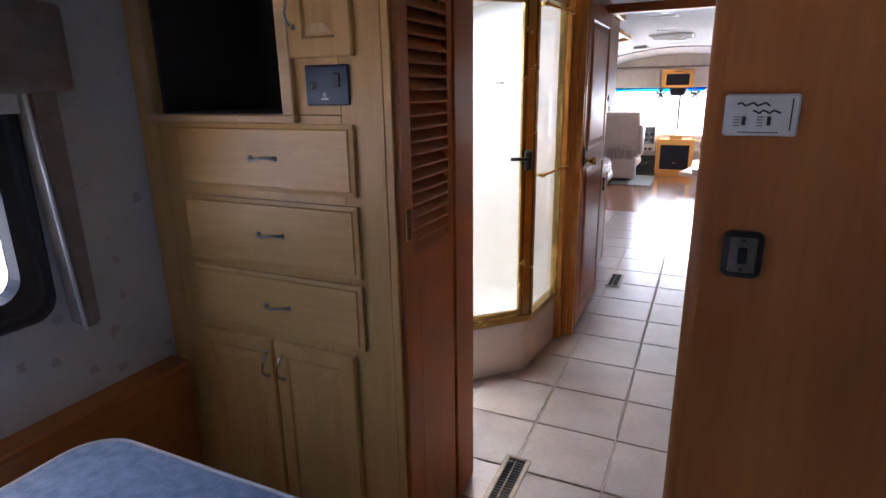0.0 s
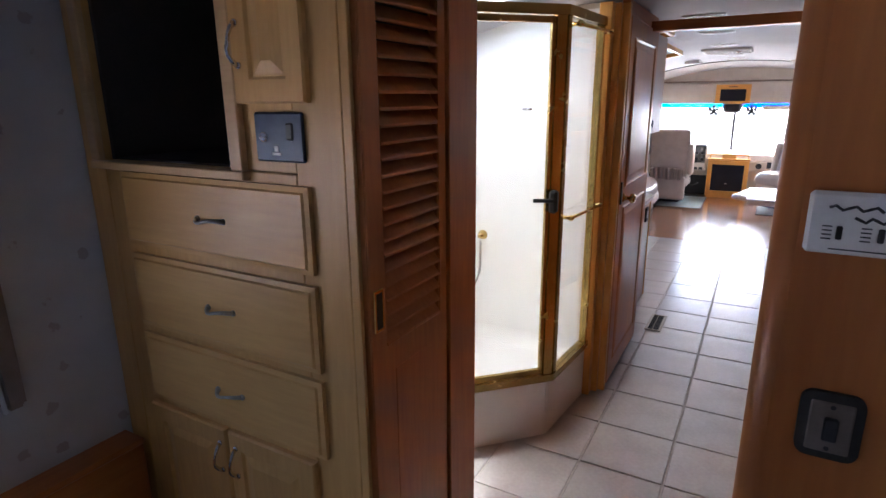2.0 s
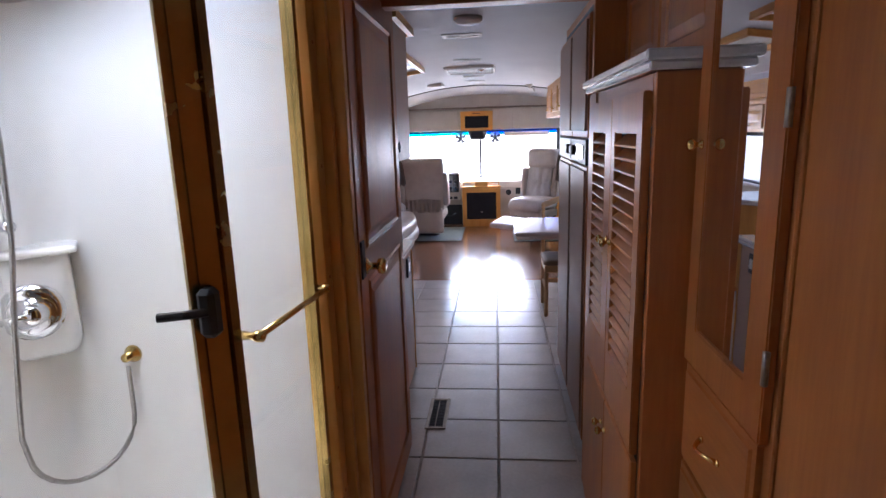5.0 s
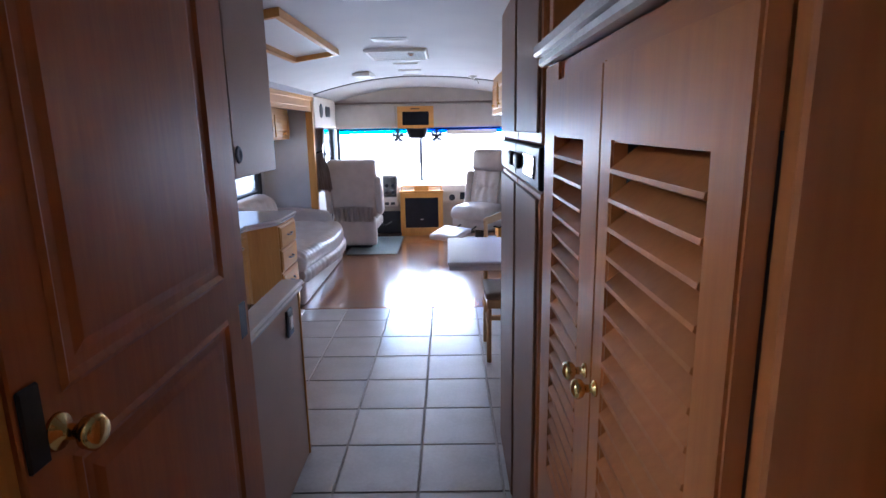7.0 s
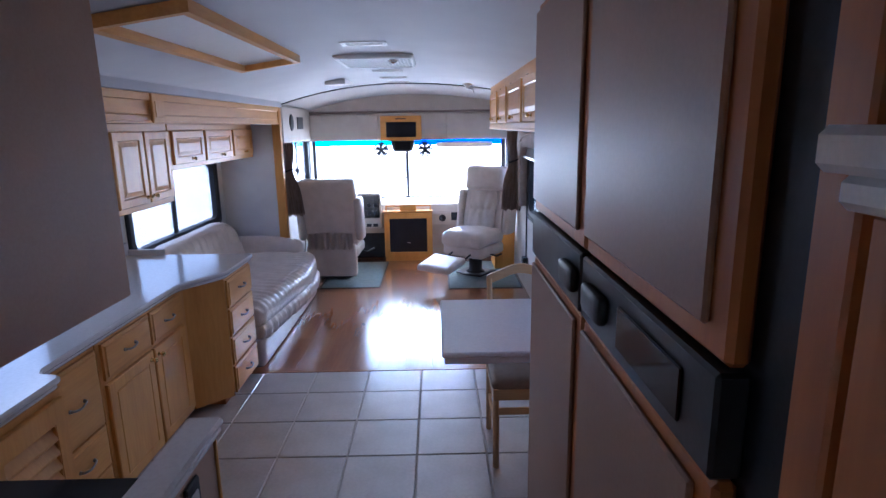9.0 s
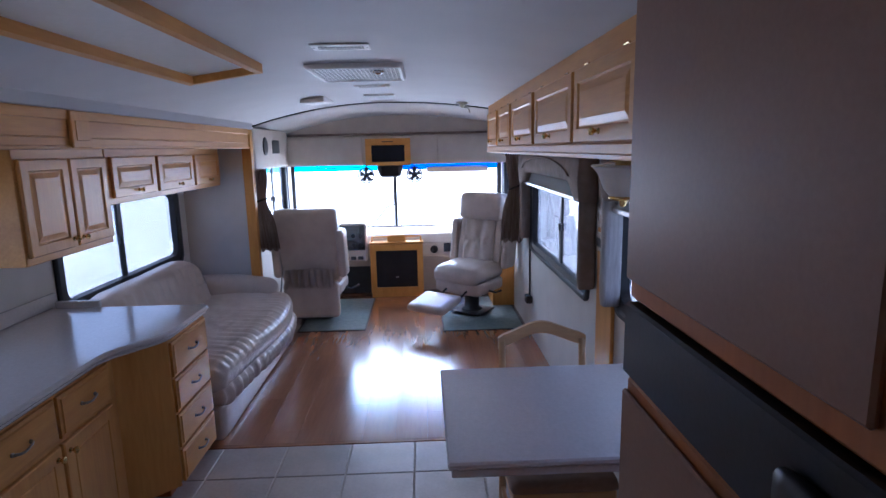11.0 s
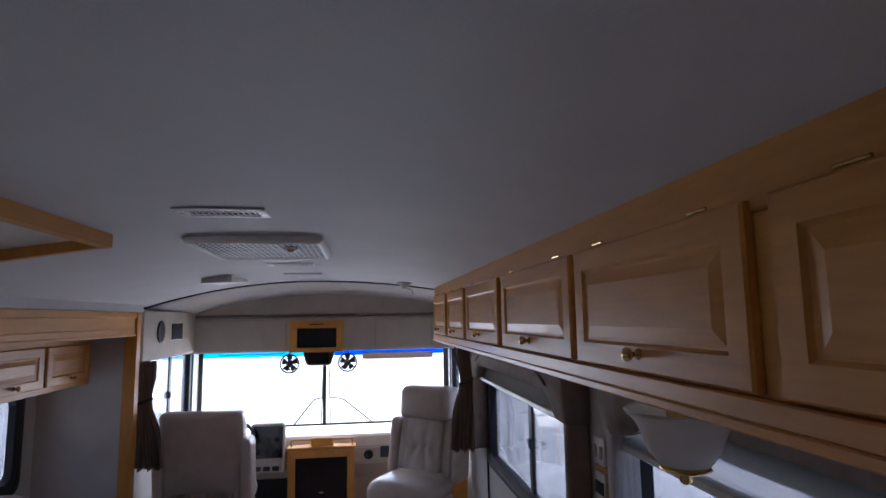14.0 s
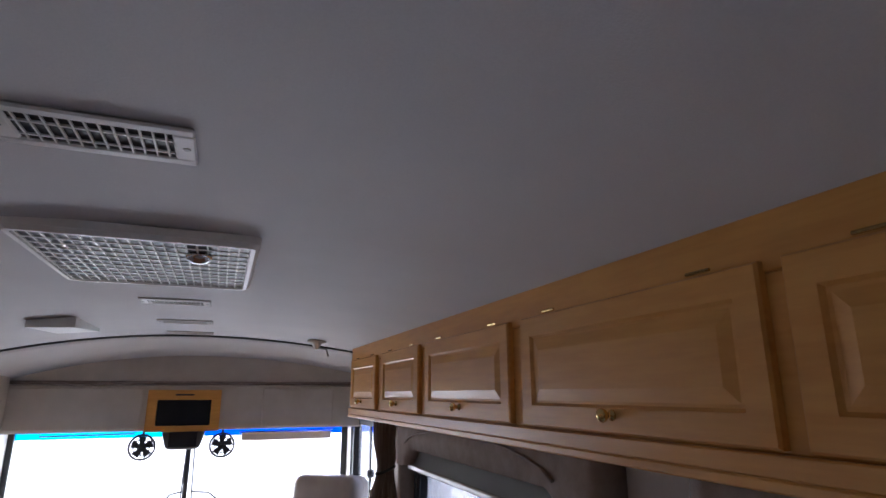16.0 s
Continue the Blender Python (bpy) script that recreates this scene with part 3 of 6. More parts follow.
ws = new("window_7")
tagged(ws, "two-piece windscreen with a blue tint along the top", kind="structure")
BASE[ws.name] = Vector((0, 0, 0))
for x0, x1 in ((-1.70, -0.495), (-0.465, 0.78)):
    p_ = part("pane", boxes((x0, x1, 10.948, 10.953, 0.74, 1.62), c=0.0005), clear_glass, ws)
    p_.visible_shadow = False
for x0, x1, m in ((-1.70, -0.495, cyan_tint), (-0.465, 0.78, blue_tint)):
    p_ = part("tint_band", boxes((x0, x1, 10.938, 10.942, 1.425, 1.62), c=0.0005), m, ws, "translucent blue sun band")
    p_.visible_shadow = False
part("mullion", boxes((-0.497, -0.463, 10.925, 10.975, 0.74, 1.62)), black_mat, ws, "dark centre bar of the windscreen")
part("window_frame", holed("y", 10.905, 10.92, -1.75, 0.84, 0.66, 1.70, [(-1.66, 0.74, 0.76, 1.60)]), black_mat, ws, "black rubber surround")
for x0, x1, x2 in ((-0.52, -0.50, -0.80), (-0.42, -0.44, 0.02)):
    bm = bmesh.new()
    tube(bm, [(x0, 11.02, 0.60), (x1, 11.02, 1.32)], 0.006, 6)
    tube(bm, [(x2, 11.03, 0.72), (x1 + (x2 - x1) * 0.3, 11.03, 0.98), (x1, 11.02, 1.0)], 0.008, 6)
    solid("windscreen_wiper", bm, black_mat, (x1, 11.02, 0.6), "thin dark windscreen wiper outside the glass", "wiper", "windscreen wipers")

# ---- ceiling fittings ----
def light_box(y0, y1, x0=-1.31, x1=-0.86):
    z = ceil_z((x0 + x1) / 2)
    t = thing("ceiling_light", ((x0 + x1) / 2, (y0 + y1) / 2, z), "unlit ceiling light with a light wood frame and ribbed diffuser", "ceiling light", "wood-framed ceiling lights")
    def strip(bm, xa, xb, ya, yb, drop, top):
        corners = ((xa, ya), (xb, ya), (xb, yb), (xa, yb))
        lo = [bm.verts.new((x, y, ceil_z(x) - drop)) for x, y in corners]
        hi = [bm.verts.new((x, y, ceil_z(x) - top)) for x, y in corners]
        bm.faces.new(lo[::-1])
        bm.faces.new(hi)
        for k in range(4):
            bm.faces.new((lo[k], lo[(k + 1) % 4], hi[(k + 1) % 4], hi[k]))
    w = 0.028
    bm = bmesh.new()
    strip(bm, x0, x0 + w, y0, y1, 0.042, 0.001)
    strip(bm, x1 - w, x1, y0, y1, 0.042, 0.001)
    strip(bm, x0 + w, x1 - w, y0, y0 + w, 0.042, 0.001)
    strip(bm, x0 + w, x1 - w, y1 - w, y1, 0.042, 0.001)
    part("frame", bm, wood_y, t, "light wood frame")
    bm = bmesh.new()
    strip(bm, x0 + w, x1 - w, y0 + w, y1 - w, 0.009, 0.004)
    part("diffuser", bm, diffuser_mat, t, "cream ribbed plastic diffuser")


light_box(5.36, 6.82, -1.19, -0.86)
light_box(4.35, 4.93, -1.02, -0.69)


def vent(x0, x1, y0, y1, cols, label):
    z = ceil_z((x0 + x1) / 2)
    t = thing("ceiling_vent", ((x0 + x1) / 2, (y0 + y1) / 2, z), label, "ceiling vent", "small ceiling vents")
    part("frame", boxes((x0, x1, y0, y0 + 0.02, z - 0.007, z - 0.001), (x0, x1, y1 - 0.02, y1, z - 0.007, z - 0.001), (x0, x0 + 0.028, y0 + 0.02, y1 - 0.02, z - 0.007, z - 0.001), (x1 - 0.028, x1, y0 + 0.02, y1 - 0.02, z - 0.007, z - 0.001)), white_mat, t, "white plastic frame")
    part("backing", boxes((x0 + 0.02, x1 - 0.02, y0 + 0.02, y1 - 0.02, z - 0.0022, z - 0.0012), c=0.0002), black_mat, t, "dark duct opening")
    xs = [x0 + 0.028 + (x1 - x0 - 0.056) * (k + 0.5) / cols for k in range(cols)]
    for x in xs:
        part("slat", boxes((x - 0.0015, x + 0.0015, y0 + 0.02, y1 - 0.02, z - 0.0062, z - 0.0028), c=0.0005), white_mat, t)
    for k in range(2):
        y = y0 + 0.02 + (y1 - y0 - 0.04) * (k + 0.6) / 2
        part("slat", boxes((x0 + 0.028, x1 - 0.028, y - 0.002, y + 0.002, z - 0.0058, z - 0.0026), c=0.0005), white_mat, t)
    for x in (x0 + 0.012, x1 - 0.012):
        bm = bmesh.new()
        lathe(bm, (x, (y0 + y1) / 2, z - 0.0065), (0, 0, -1), [(0, 0.006), (0.002, 0.004)], 8)
        part("screw", bm, steel_mat, t)


for y in (6.46, 7.92, 8.55, 9.08):
    vent(-0.585, -0.348, y + 0.015, y + 0.135, 12, "small white louvred air vent on the ceiling")
for y in (5.22, 4.20):
    vent(-0.56, -0.31, y, y + 0.13, 12, "small white louvred air vent on the ceiling")

ac = thing("air_conditioner_grille", (-0.49, 7.24, ceil_z(-0.49)), "white ceiling air conditioner cover with a perforated grille", "air conditioner")
z = ceil_z(-0.49)
bm = bmesh.new()
rings(bm, (-0.712, 7.53, z - 0.002), (1, 0, 0), (0, -1, 0), 0.48, 0.56, [(0, 0, 0.02), (0.004, 0.016, 0.02), (0.012, 0.026, 0.02), (0.022, 0.026, 0.015), (0.026, 0.012, 0.015)], cap=False, seg=3)
part("frame", bm, white_mat, ac, "white plastic bezel")
part("backing", boxes((-0.692, -0.252, 6.99, 7.51, z - 0.0185, z - 0.015), c=0.0005), black_mat, ac, "dark filter behind the grille")
for k in range(21):
    x = -0.685 + 0.43 * k / 20
    part("slat", boxes((x - 0.0022, x + 0.0022, 6.992, 7.508, z - 0.0250, z - 0.0222), c=0.0006), white_mat, ac)
for k in range(12):
    y = 7.0 + 0.5 * k / 11
    part("slat", boxes((-0.690, -0.254, y - 0.0032, y + 0.0032, z - 0.0258, z - 0.0235), c=0.0006), white_mat, ac)
bm = bmesh.new()
lathe(bm, (-0.36, 7.1, z - 0.024), (0, 0, -1), [(0, 0.03), (0.006, 0.03), (0.012, 0.024), (0.02, 0.012)], 14)
part("dial", bm, chrome_mat, ac, "round control dial", True)

bm = bmesh.new()
zz = ceil_z(-0.94)
for a, b in (((-1.03, 8.42), (-0.86, 8.9)),):
    lo = [bm.verts.new(v) for v in ((a[0], a[1], zz - 0.04), (b[0], a[1], zz - 0.035), (b[0], b[1], zz - 0.004), (a[0], b[1], zz - 0.02))]
    hi = [bm.verts.new((v.co.x, v.co.y, ceil_z(v.co.x) + 0.01)) for v in lo]
    bm.faces.new(lo)
    bm.faces.new(hi)
    for k in range(4):
        bm.faces.new((lo[k], lo[(k + 1) % 4], hi[(k + 1) % 4], hi[k]))
solid("roof_vent_cover", bm, white_mat, (-0.94, 8.66, zz), "pale grey wedge-shaped cover on the ceiling", "vent cover")

cr = thing("ceiling_crank", (0.20, 9.02, ceil_z(0.20)), "small metal antenna crank under the ceiling", "crank handle")
bm = bmesh.new()
lathe(bm, (0.20, 9.02, ceil_z(0.20)), (0, 0, -1), [(0, 0.055), (0.012, 0.052), (0.018, 0.03), (0.045, 0.012), (0.05, 0.008)], 14)
part("plate", bm, white_mat, cr, smooth=True)
bm = bmesh.new()
tube(bm, [(0.20, 9.02, ceil_z(0.2) - 0.04), (0.25, 8.99, ceil_z(0.2) - 0.05), (0.26, 8.98, ceil_z(0.2) - 0.09)], 0.006, 8)
part("handle", bm, steel_mat, cr, smooth=True)
sm = thing("smoke_detector", (-0.37, 4.72, ceil_z(-0.37)), "round white smoke detector on the ceiling", "smoke detector")
bm = bmesh.new()
lathe(bm, (-0.37, 4.72, ceil_z(-0.37)), (0, 0, -1), [(0, 0.075), (0.015, 0.075), (0.03, 0.06), (0.038, 0.03)], 20)
part("body", bm, white_mat, sm, smooth=True)
bm = bmesh.new()
rings(bm, (-1.6, 3.05, 2.14), (1, 0, 0), (0, -1, 0), 0.65, 0.68, [(0, 0), (0, -0.02), (0.1, -0.12), (0.2, -0.15)])
solid("shower_skylight", bm, dome_mat, (-1.28, 2.7, 2.2), "frosted white skylight dome over the shower", "skylight", smooth=True)


# ---- louvred panels ----
def louvre(parent, face, plane, a0, a1, z0, z1, n, material, depth=0.022):
    """Tilted slats set in an opening of a door, the lower edge of each one proud."""
    N = normal_of(face)
    U = Vector(FACE[face][0])
    ca = (a0 + a1) / 2
    h = (z1 - z0) / n
    half = (a1 - a0) / 2
    section = ((0.004, -0.56 * h), (0.0075, -0.50 * h), (0.0065, -0.36 * h), (-depth + 0.004, 0.46 * h), (-depth, 0.40 * h))
    for k in range(n):
        z = z0 + h * (k + 0.5)
        c = Vector((plane, ca, z)) if face in ("-x", "+x") else Vector((ca, plane, z))
        bm = bmesh.new()
        vs = [[bm.verts.new(c + U * s * half + N * w + Vector((0, 0, v))) for w, v in section] for s in (-1, 1)]
        for i in range(5):
            bm.faces.new((vs[0][i], vs[0][(i + 1) % 5], vs[1][(i + 1) % 5], vs[1][i]))
        bm.faces.new(vs[0][::-1])
        bm.faces.new(vs[1])
        part("slat", bm, material, parent)


def louvre_door(parent, face, plane, a0, a1, z0, z1, la0, la1, lz0, lz1, n, material, label="", depth=0.022):
    """A door leaf with an opening full of slats; N is the way it faces."""
    N = normal_of(face)
    p0, p1 = sorted((plane, plane + N.x * 0.02 + N.y * 0.02))
    d = part("door", open_frame("x" if abs(N.x) > 0.5 else "y", p0, p1, a0, a1, z0, z1, (la0, la1, lz0, lz1)), material, parent, label)
    louvre(d, face, plane + (N.x + N.y) * 0.014, la0, la1, lz0, lz1, n, material, depth)
    return d


# ---- bedroom ----
bed = thing("bed", (-0.95, -0.4, 0), "low bed with a blue-grey fitted cover and white piping", "bed")
bm = bmesh.new()
rings(bm, (-1.475, -1.5, 0.34), (1, 0, 0), (0, 1, 0), 1.03, 2.225, [(0, 0, 0.12), (-0.008, 0.12, 0.12), (0.0, 0.245, 0.12), (0.014, 0.261, 0.11), (0.08, 0.264, 0.06), (0.3, 0.268, 0.03)], seg=6)
part("mattress", bm, bed_mat, bed, "blue-grey woven cover")
bm = bmesh.new()
tube(bm, [(-1.475 + x, -1.5 + y, 0.597) for x, y in rrect(1.03, 2.225, 0.004, 0.118, 6)], 0.006, 6, closed=True)
part("piping", bm, white_mat, bed, "white piping", True)
part("base", boxes((-1.45, -0.47, -1.48, 0.70, 0, 0.36)), cherry_y, bed, "wooden bed base")
wl_ = thing("wall_ledge", (-1.65, -0.5, 0), "brown wooden ledge along the bedroom wall", "ledge")
part("front", boxes((-1.70, -1.605, -2.1, 1.14, 0.0, 0.58)), cherry_y, wl_)
part("top", boxes((-1.70, -1.60, -2.1, 1.145, 0.5805, 0.60), c=0.005), cherry_y, wl_, "brown wooden top board")

dr = thing("dresser", (-1.22, 1.4, 0), "tall light wood dresser with three drawers and two cupboard doors", "dresser")
part("body", boxes((-1.60, -0.90, 1.158, 1.70, 0.0, 1.452)), dresser_z, dr, "light wood carcass")
part("stile", boxes((-1.69, -1.60, 1.158, 1.70, 0, 2.0)), dresser_z, dr)
part("stile", boxes((-0.90, -0.768, 1.158, 1.70, 0, 2.0)), dresser_z, dr)
part("stile", boxes((-0.7675, -0.745, 1.158, 1.170, 0, 2.0), c=0.002), dresser_z, dr)
part("back", boxes((-1.60, -0.90, 1.66, 1.70, 1.453, 2.0)), dresser_z, dr)
part("upper_body", boxes((-1.06, -0.90, 1.16, 1.66, 1.453, 2.0)), dresser_z, dr)
# the niche's inner shade is put into the dark colour of its faces
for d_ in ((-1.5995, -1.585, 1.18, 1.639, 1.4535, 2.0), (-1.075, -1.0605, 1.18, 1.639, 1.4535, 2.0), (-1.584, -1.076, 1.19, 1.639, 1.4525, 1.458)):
    part("niche_side", boxes(d_, c=0.001), mottled("niche_shade_lining", (0.05, 0.038, 0.034), (0.075, 0.058, 0.05), 12, 0.7), dr, "niche lining coloured dark for the shade inside")
part("niche", boxes((-1.60, -1.06, 1.64, 1.66, 1.456, 2.0), c=0.001), mottled("niche_shade_lining", (0.05, 0.038, 0.034), (0.075, 0.058, 0.05), 12, 0.7), dr, "back of the open television niche, darkened for its shade")
for n_, d_ in (("ledge", (-1.63, -1.04, 1.135, 1.17, 1.432, 1.4525)), ("niche_edge", (-1.085, -1.045, 1.14, 1.16, 1.453, 2.0)), ("niche_edge", (-1.63, -1.595, 1.14, 1.16, 1.453, 2.0))):
    part(n_, boxes(d_), pale_x, dr, "wood edge round the niche")
for z0, z1 in ((1.232, 1.428), (0.995, 1.205), (0.768, 0.972)):
    d = panel_door("drawer", dr, "-y", 1.157, -1.52, -0.86, z0, z1, dresser_x, DRAWER, "light wood drawer front")
    pull(d, "-y", (-1.17, 1.138, (z0 + z1) / 2))
for x0, x1, kx in ((-1.53, -1.215, -1.235), (-1.205, -0.90, -1.175)):
    d = panel_door("door", dr, "-y", 1.157, x0, x1, 0.10, 0.745, dresser_z, label="light wood cupboard door")
    pull(d, "-y", (kx, 1.138, 0.66), 0.085, True, chrome_mat)
d = panel_door("door", dr, "-y", 1.157, -1.045, -0.845, 1.60, 1.98, dresser_z, label="small light wood door beside the niche")
pull(d, "-y", (-1.022, 1.138, 1.72), 0.085, True, chrome_mat)
d = part("switch_plate", boxes((-1.005, -0.865, 1.148, 1.158, 1.478, 1.582), c=0.004), navy_mat, dr, "dark blue control plate")
bm = bmesh.new()
lathe(bm, (-0.975, 1.149, 1.53), (0, -1, 0), [(0, 0.012), (0.006, 0.011), (0.012, 0.006)], 12)
part("button", bm, chrome_mat, d, "small chrome button", True)
part("rocker", boxes((-0.91, -0.89, 1.143, 1.149, 1.525, 1.56)), black_mat, d, "black rocker switch")
part("mark", boxes((-0.955, -0.93, 1.1465, 1.149, 1.492, 1.498), (-0.948, -0.937, 1.1465, 1.149, 1.50, 1.512), c=0.0004), white_mat, d, "small white mark")

ld = thing("louvred_door", (-0.735, 1.34, 0), "reddish wood sliding door with louvres over a plain panel", "door")
dd = louvre_door(ld, "+x", -0.752, 1.172, 1.515, 0.02, 2.03, 1.235, 1.475, 1.06, 1.97, 26, cherry_z, "reddish wood door leaf")
bm = bmesh.new()
rings(bm, *on_face("+x", -0.732, 1.235, 1.475, 0.12, 1.02), [(0, 0.0), (0.008, -0.006), (0.02, -0.006), (0.03, 0.001)])
part("panel", bm, cherry_z, dd, "plain lower panel")
# added black sheet, paints the shade between the slats
part("backing", boxes((-0.767, -0.7645, 1.20, 1.49, 1.03, 1.99), c=0.0005), wire_mat, dd, "black sheet for the shade behind the louvres")
part("recess_pull", boxes((-0.733, -0.7285, 1.185, 1.222, 1.105, 1.205), c=0.002), brass_mat, dd, "brass recessed pull")
part("recess", boxes((-0.7295, -0.7275, 1.193, 1.214, 1.113, 1.197), c=0.0005), black_mat, dd, "dark slot")

def wall_control(name, at, label, category):
    """A small control on the bedroom partition, whose parts are given from its centre (x, out from the wall, z)."""
    t = thing(name, at, label, category)
    def at_box(x0, x1, o0, o1, z0, z1):
        return (at[0] + x0, at[0] + x1, at[1] - o1, at[1] - o0, at[2] + z0, at[2] + z1)
    return t, at_box


th, tb_ = wall_control("thermostat", (0.080, 1.059, 1.461), "white thermostat with small black sliders and printed marks on the partition", "thermostat")
part("body", boxes(tb_(-0.060, 0.060, 0.0, 0.014, -0.037, 0.037), c=0.004), white_mat, th)
for x in (-0.030, 0.010):
    part("slider", boxes(tb_(x, x + 0.006, 0.014, 0.019, -0.018, -0.002), c=0.001), black_mat, th, "black slider")
part("scale", boxes(tb_(0.046, 0.048, 0.013, 0.0155, -0.027, 0.029), c=0.0002), black_mat, th, "thin black scale line")
bm = bmesh.new()
for k, (x0, x1, z) in enumerate(((-0.040, 0.012, 0.019), (-0.014, 0.030, 0.006))):
    tube(bm, [(0.080 + x0 + (x1 - x0) * i / 8, 1.0445, 1.461 + z + 0.003 * math.sin(i * 2.1 + k)) for i in range(9)], 0.0018, 5)
cbox(bm, *tb_(-0.035, 0.030, 0.013, 0.0152, -0.031, -0.0295), c=0.0002)
for x in (-0.044, -0.006):
    for k in range(4):
        cbox(bm, *tb_(x, x + 0.010, 0.013, 0.0152, -0.019 + 0.005 * k, -0.0175 + 0.005 * k), c=0.0002)
part("lettering", bm, black_mat, th, "dark scribbled maker's mark")
ou, tb_ = wall_control("wall_switch", (0.080, 1.059, 1.198), "dark bronze light switch plate on the partition", "light switch")
bm = bmesh.new()
rings(bm, *on_face("-y", 1.059, 0.045, 0.115, 1.152, 1.244), [(0, 0, 0.015), (0, 0.008, 0.015), (0.012, 0.010, 0.01)], seg=4)
part("rim", bm, wire_mat, ou, "dark bronze rim")
part("plate", boxes(tb_(-0.024, 0.024, 0.008, 0.012, -0.035, 0.035), c=0.003), mottled("bronze_plate", (0.16, 0.13, 0.11), (0.21, 0.17, 0.145), 20, 0.5), ou, "grey-brown plate")
part("toggle", boxes(tb_(-0.008, 0.008, 0.012, 0.020, -0.016, 0.016), c=0.002), black_mat, ou, "dark rocker")
for z in (-0.029, 0.029):
    bm = bmesh.new()
    lathe(bm, (0.080, 1.048, 1.198 + z), (0, -1, 0), [(0, 0.004), (0.0015, 0.003)], 8)
    part("screw", bm, black_mat, ou, "small dark screw")

# padded fabric surround of the bedroom window
lq = thing("window_valance", (-1.62, 0.2, 1.2), "grey-brown padded fabric valance and side around the bedroom window", "valance")
def pad(p, u):
    return p + Vector((0.004 * noise.noise(p * 9), 0, 0))
bm = bmesh.new()
pillow(bm, -1.70, -1.60, -0.75, 0.92, 1.52, 1.76, 0.03, 10, pad)
part("top_board", bm, fabric_mat, lq, smooth=True)
bm = bmesh.new()
lo = [(-1.70, 0.79, 1.54), (-1.62, 0.79, 1.54), (-1.62, 0.872, 1.54), (-1.70, 0.872, 1.54)]
a = [bm.verts.new(v) for v in lo]
b = [bm.verts.new((x, 0.826 if y < 0.8 else 0.874, 0.845)) for x, y, z_ in lo]
for i in range(4):
    bm.faces.new((a[i], a[(i + 1) % 4], b[(i + 1) % 4], b[i]))
bm.faces.new(a[::-1])
bm.faces.new(b)
bmesh.ops.bevel(bm, geom=bm.edges[:], offset=0.01, segments=2, affect="EDGES")
part("side_board", bm, fabric_mat, lq, smooth=False)
bm = bmesh.new()
tube(bm, [(-1.625, 0.787, 1.52), (-1.625, 0.823, 0.846)], 0.006, 6)
part("piping", bm, white_mat, lq, "pale piping", True)
part("blind_rail", boxes((-1.695, -1.655, -0.6, 0.79, 1.47, 1.53)), blind_mat, lq, "pleated blind folded under the valance")


# ---- floor registers ----
def register(x0, x1, y0, y1):
    t = thing("floor_register", ((x0 + x1) / 2, (y0 + y1) / 2, 0.006), "metal floor heating register with dark slots", "floor register", "floor registers")
    part("frame", boxes((x0, x0 + 0.02, y0, y1, 0.004, 0.012), (x1 - 0.02, x1, y0, y1, 0.004, 0.012), (x0 + 0.02, x1 - 0.02, y0, y0 + 0.02, 0.004, 0.012), (x0 + 0.02, x1 - 0.02, y1 - 0.02, y1, 0.004, 0.012), (x0 + 0.048, x0 + 0.054, y0 + 0.02, y1 - 0.02, 0.004, 0.0115)), mottled("register_metal", (0.30, 0.26, 0.21), (0.38, 0.33, 0.27), 20, 0.4, 0.7), t)
    part("backing", boxes((x0 + 0.02, x1 - 0.02, y0 + 0.02, y1 - 0.02, 0.0045, 0.006), c=0.0004), black_mat, t, "dark duct")
    n = int((y1 - y0 - 0.04) / 0.016)
    for k in range(n):
        y = y0 + 0.02 + (y1 - y0 - 0.04) * (k + 0.5) / n
        part("slat", boxes((x0 + 0.02, x1 - 0.02, y - 0.0018, y + 0.0018, 0.006, 0.0095), c=0.0005), black_mat, t)


register(-0.645, -0.535, 1.52, 1.86)
register(-0.615, -0.505, 4.21, 4.54)

# ---- shower ----
sh = thing("shower", (-1.2, 2.7, 0), "white corner shower with gold-framed clear glass", "shower")
P = [(-1.27, 2.18), (-1.222, 2.18), (-0.80, 2.63), (-0.755, 3.10), (-0.755, 3.26), (-1.69, 3.26), (-1.69, 2.18)]
P_IN = [(-1.27, 2.235), (-1.24, 2.24), (-0.86, 2.655), (-0.82, 3.11), (-0.82, 3.245), (-1.665, 3.245), (-1.665, 2.235)]
bm = bmesh.new()
for z0, z1 in ((0.0, 0.30),):
    lo = [bm.verts.new((x, y, z0)) for x, y in P]
    hi = [bm.verts.new((x, y, z1)) for x, y in P]
    inn = [bm.verts.new((x, y, z1)) for x, y in P_IN]
    pan = [bm.verts.new((x, y, z1 - 0.15)) for x, y in P_IN]
    for A, B in ((lo, hi), (hi, inn), (inn, pan)):
        for k in range(len(P)):
            bm.faces.new((A[k], A[(k + 1) % len(P)], B[(k + 1) % len(P)], B[k]))
    bm.faces.new(pan)
    bm.faces.new(lo[::-1])
bmesh.ops.bevel(bm, geom=[e for e in bm.edges], offset=0.008, segments=2, affect="EDGES")
part("base", bm, mottled("base_gelcoat", (0.66, 0.62, 0.58), (0.72, 0.68, 0.64), 4, 0.4), sh, "beige-white shower pan")
bm = bmesh.new()
for d in ((-1.67, -1.65, 2.19, 3.25, 0.16, 2.03), (-1.65, -0.775, 3.23, 3.25, 0.16, 2.03), (-1.65, -1.27, 2.185, 2.205, 0.16, 2.03)):
    cbox(bm, *d, c=0.001)
part("surround", bm, shower_mat, sh, "smooth white gelcoat walls")
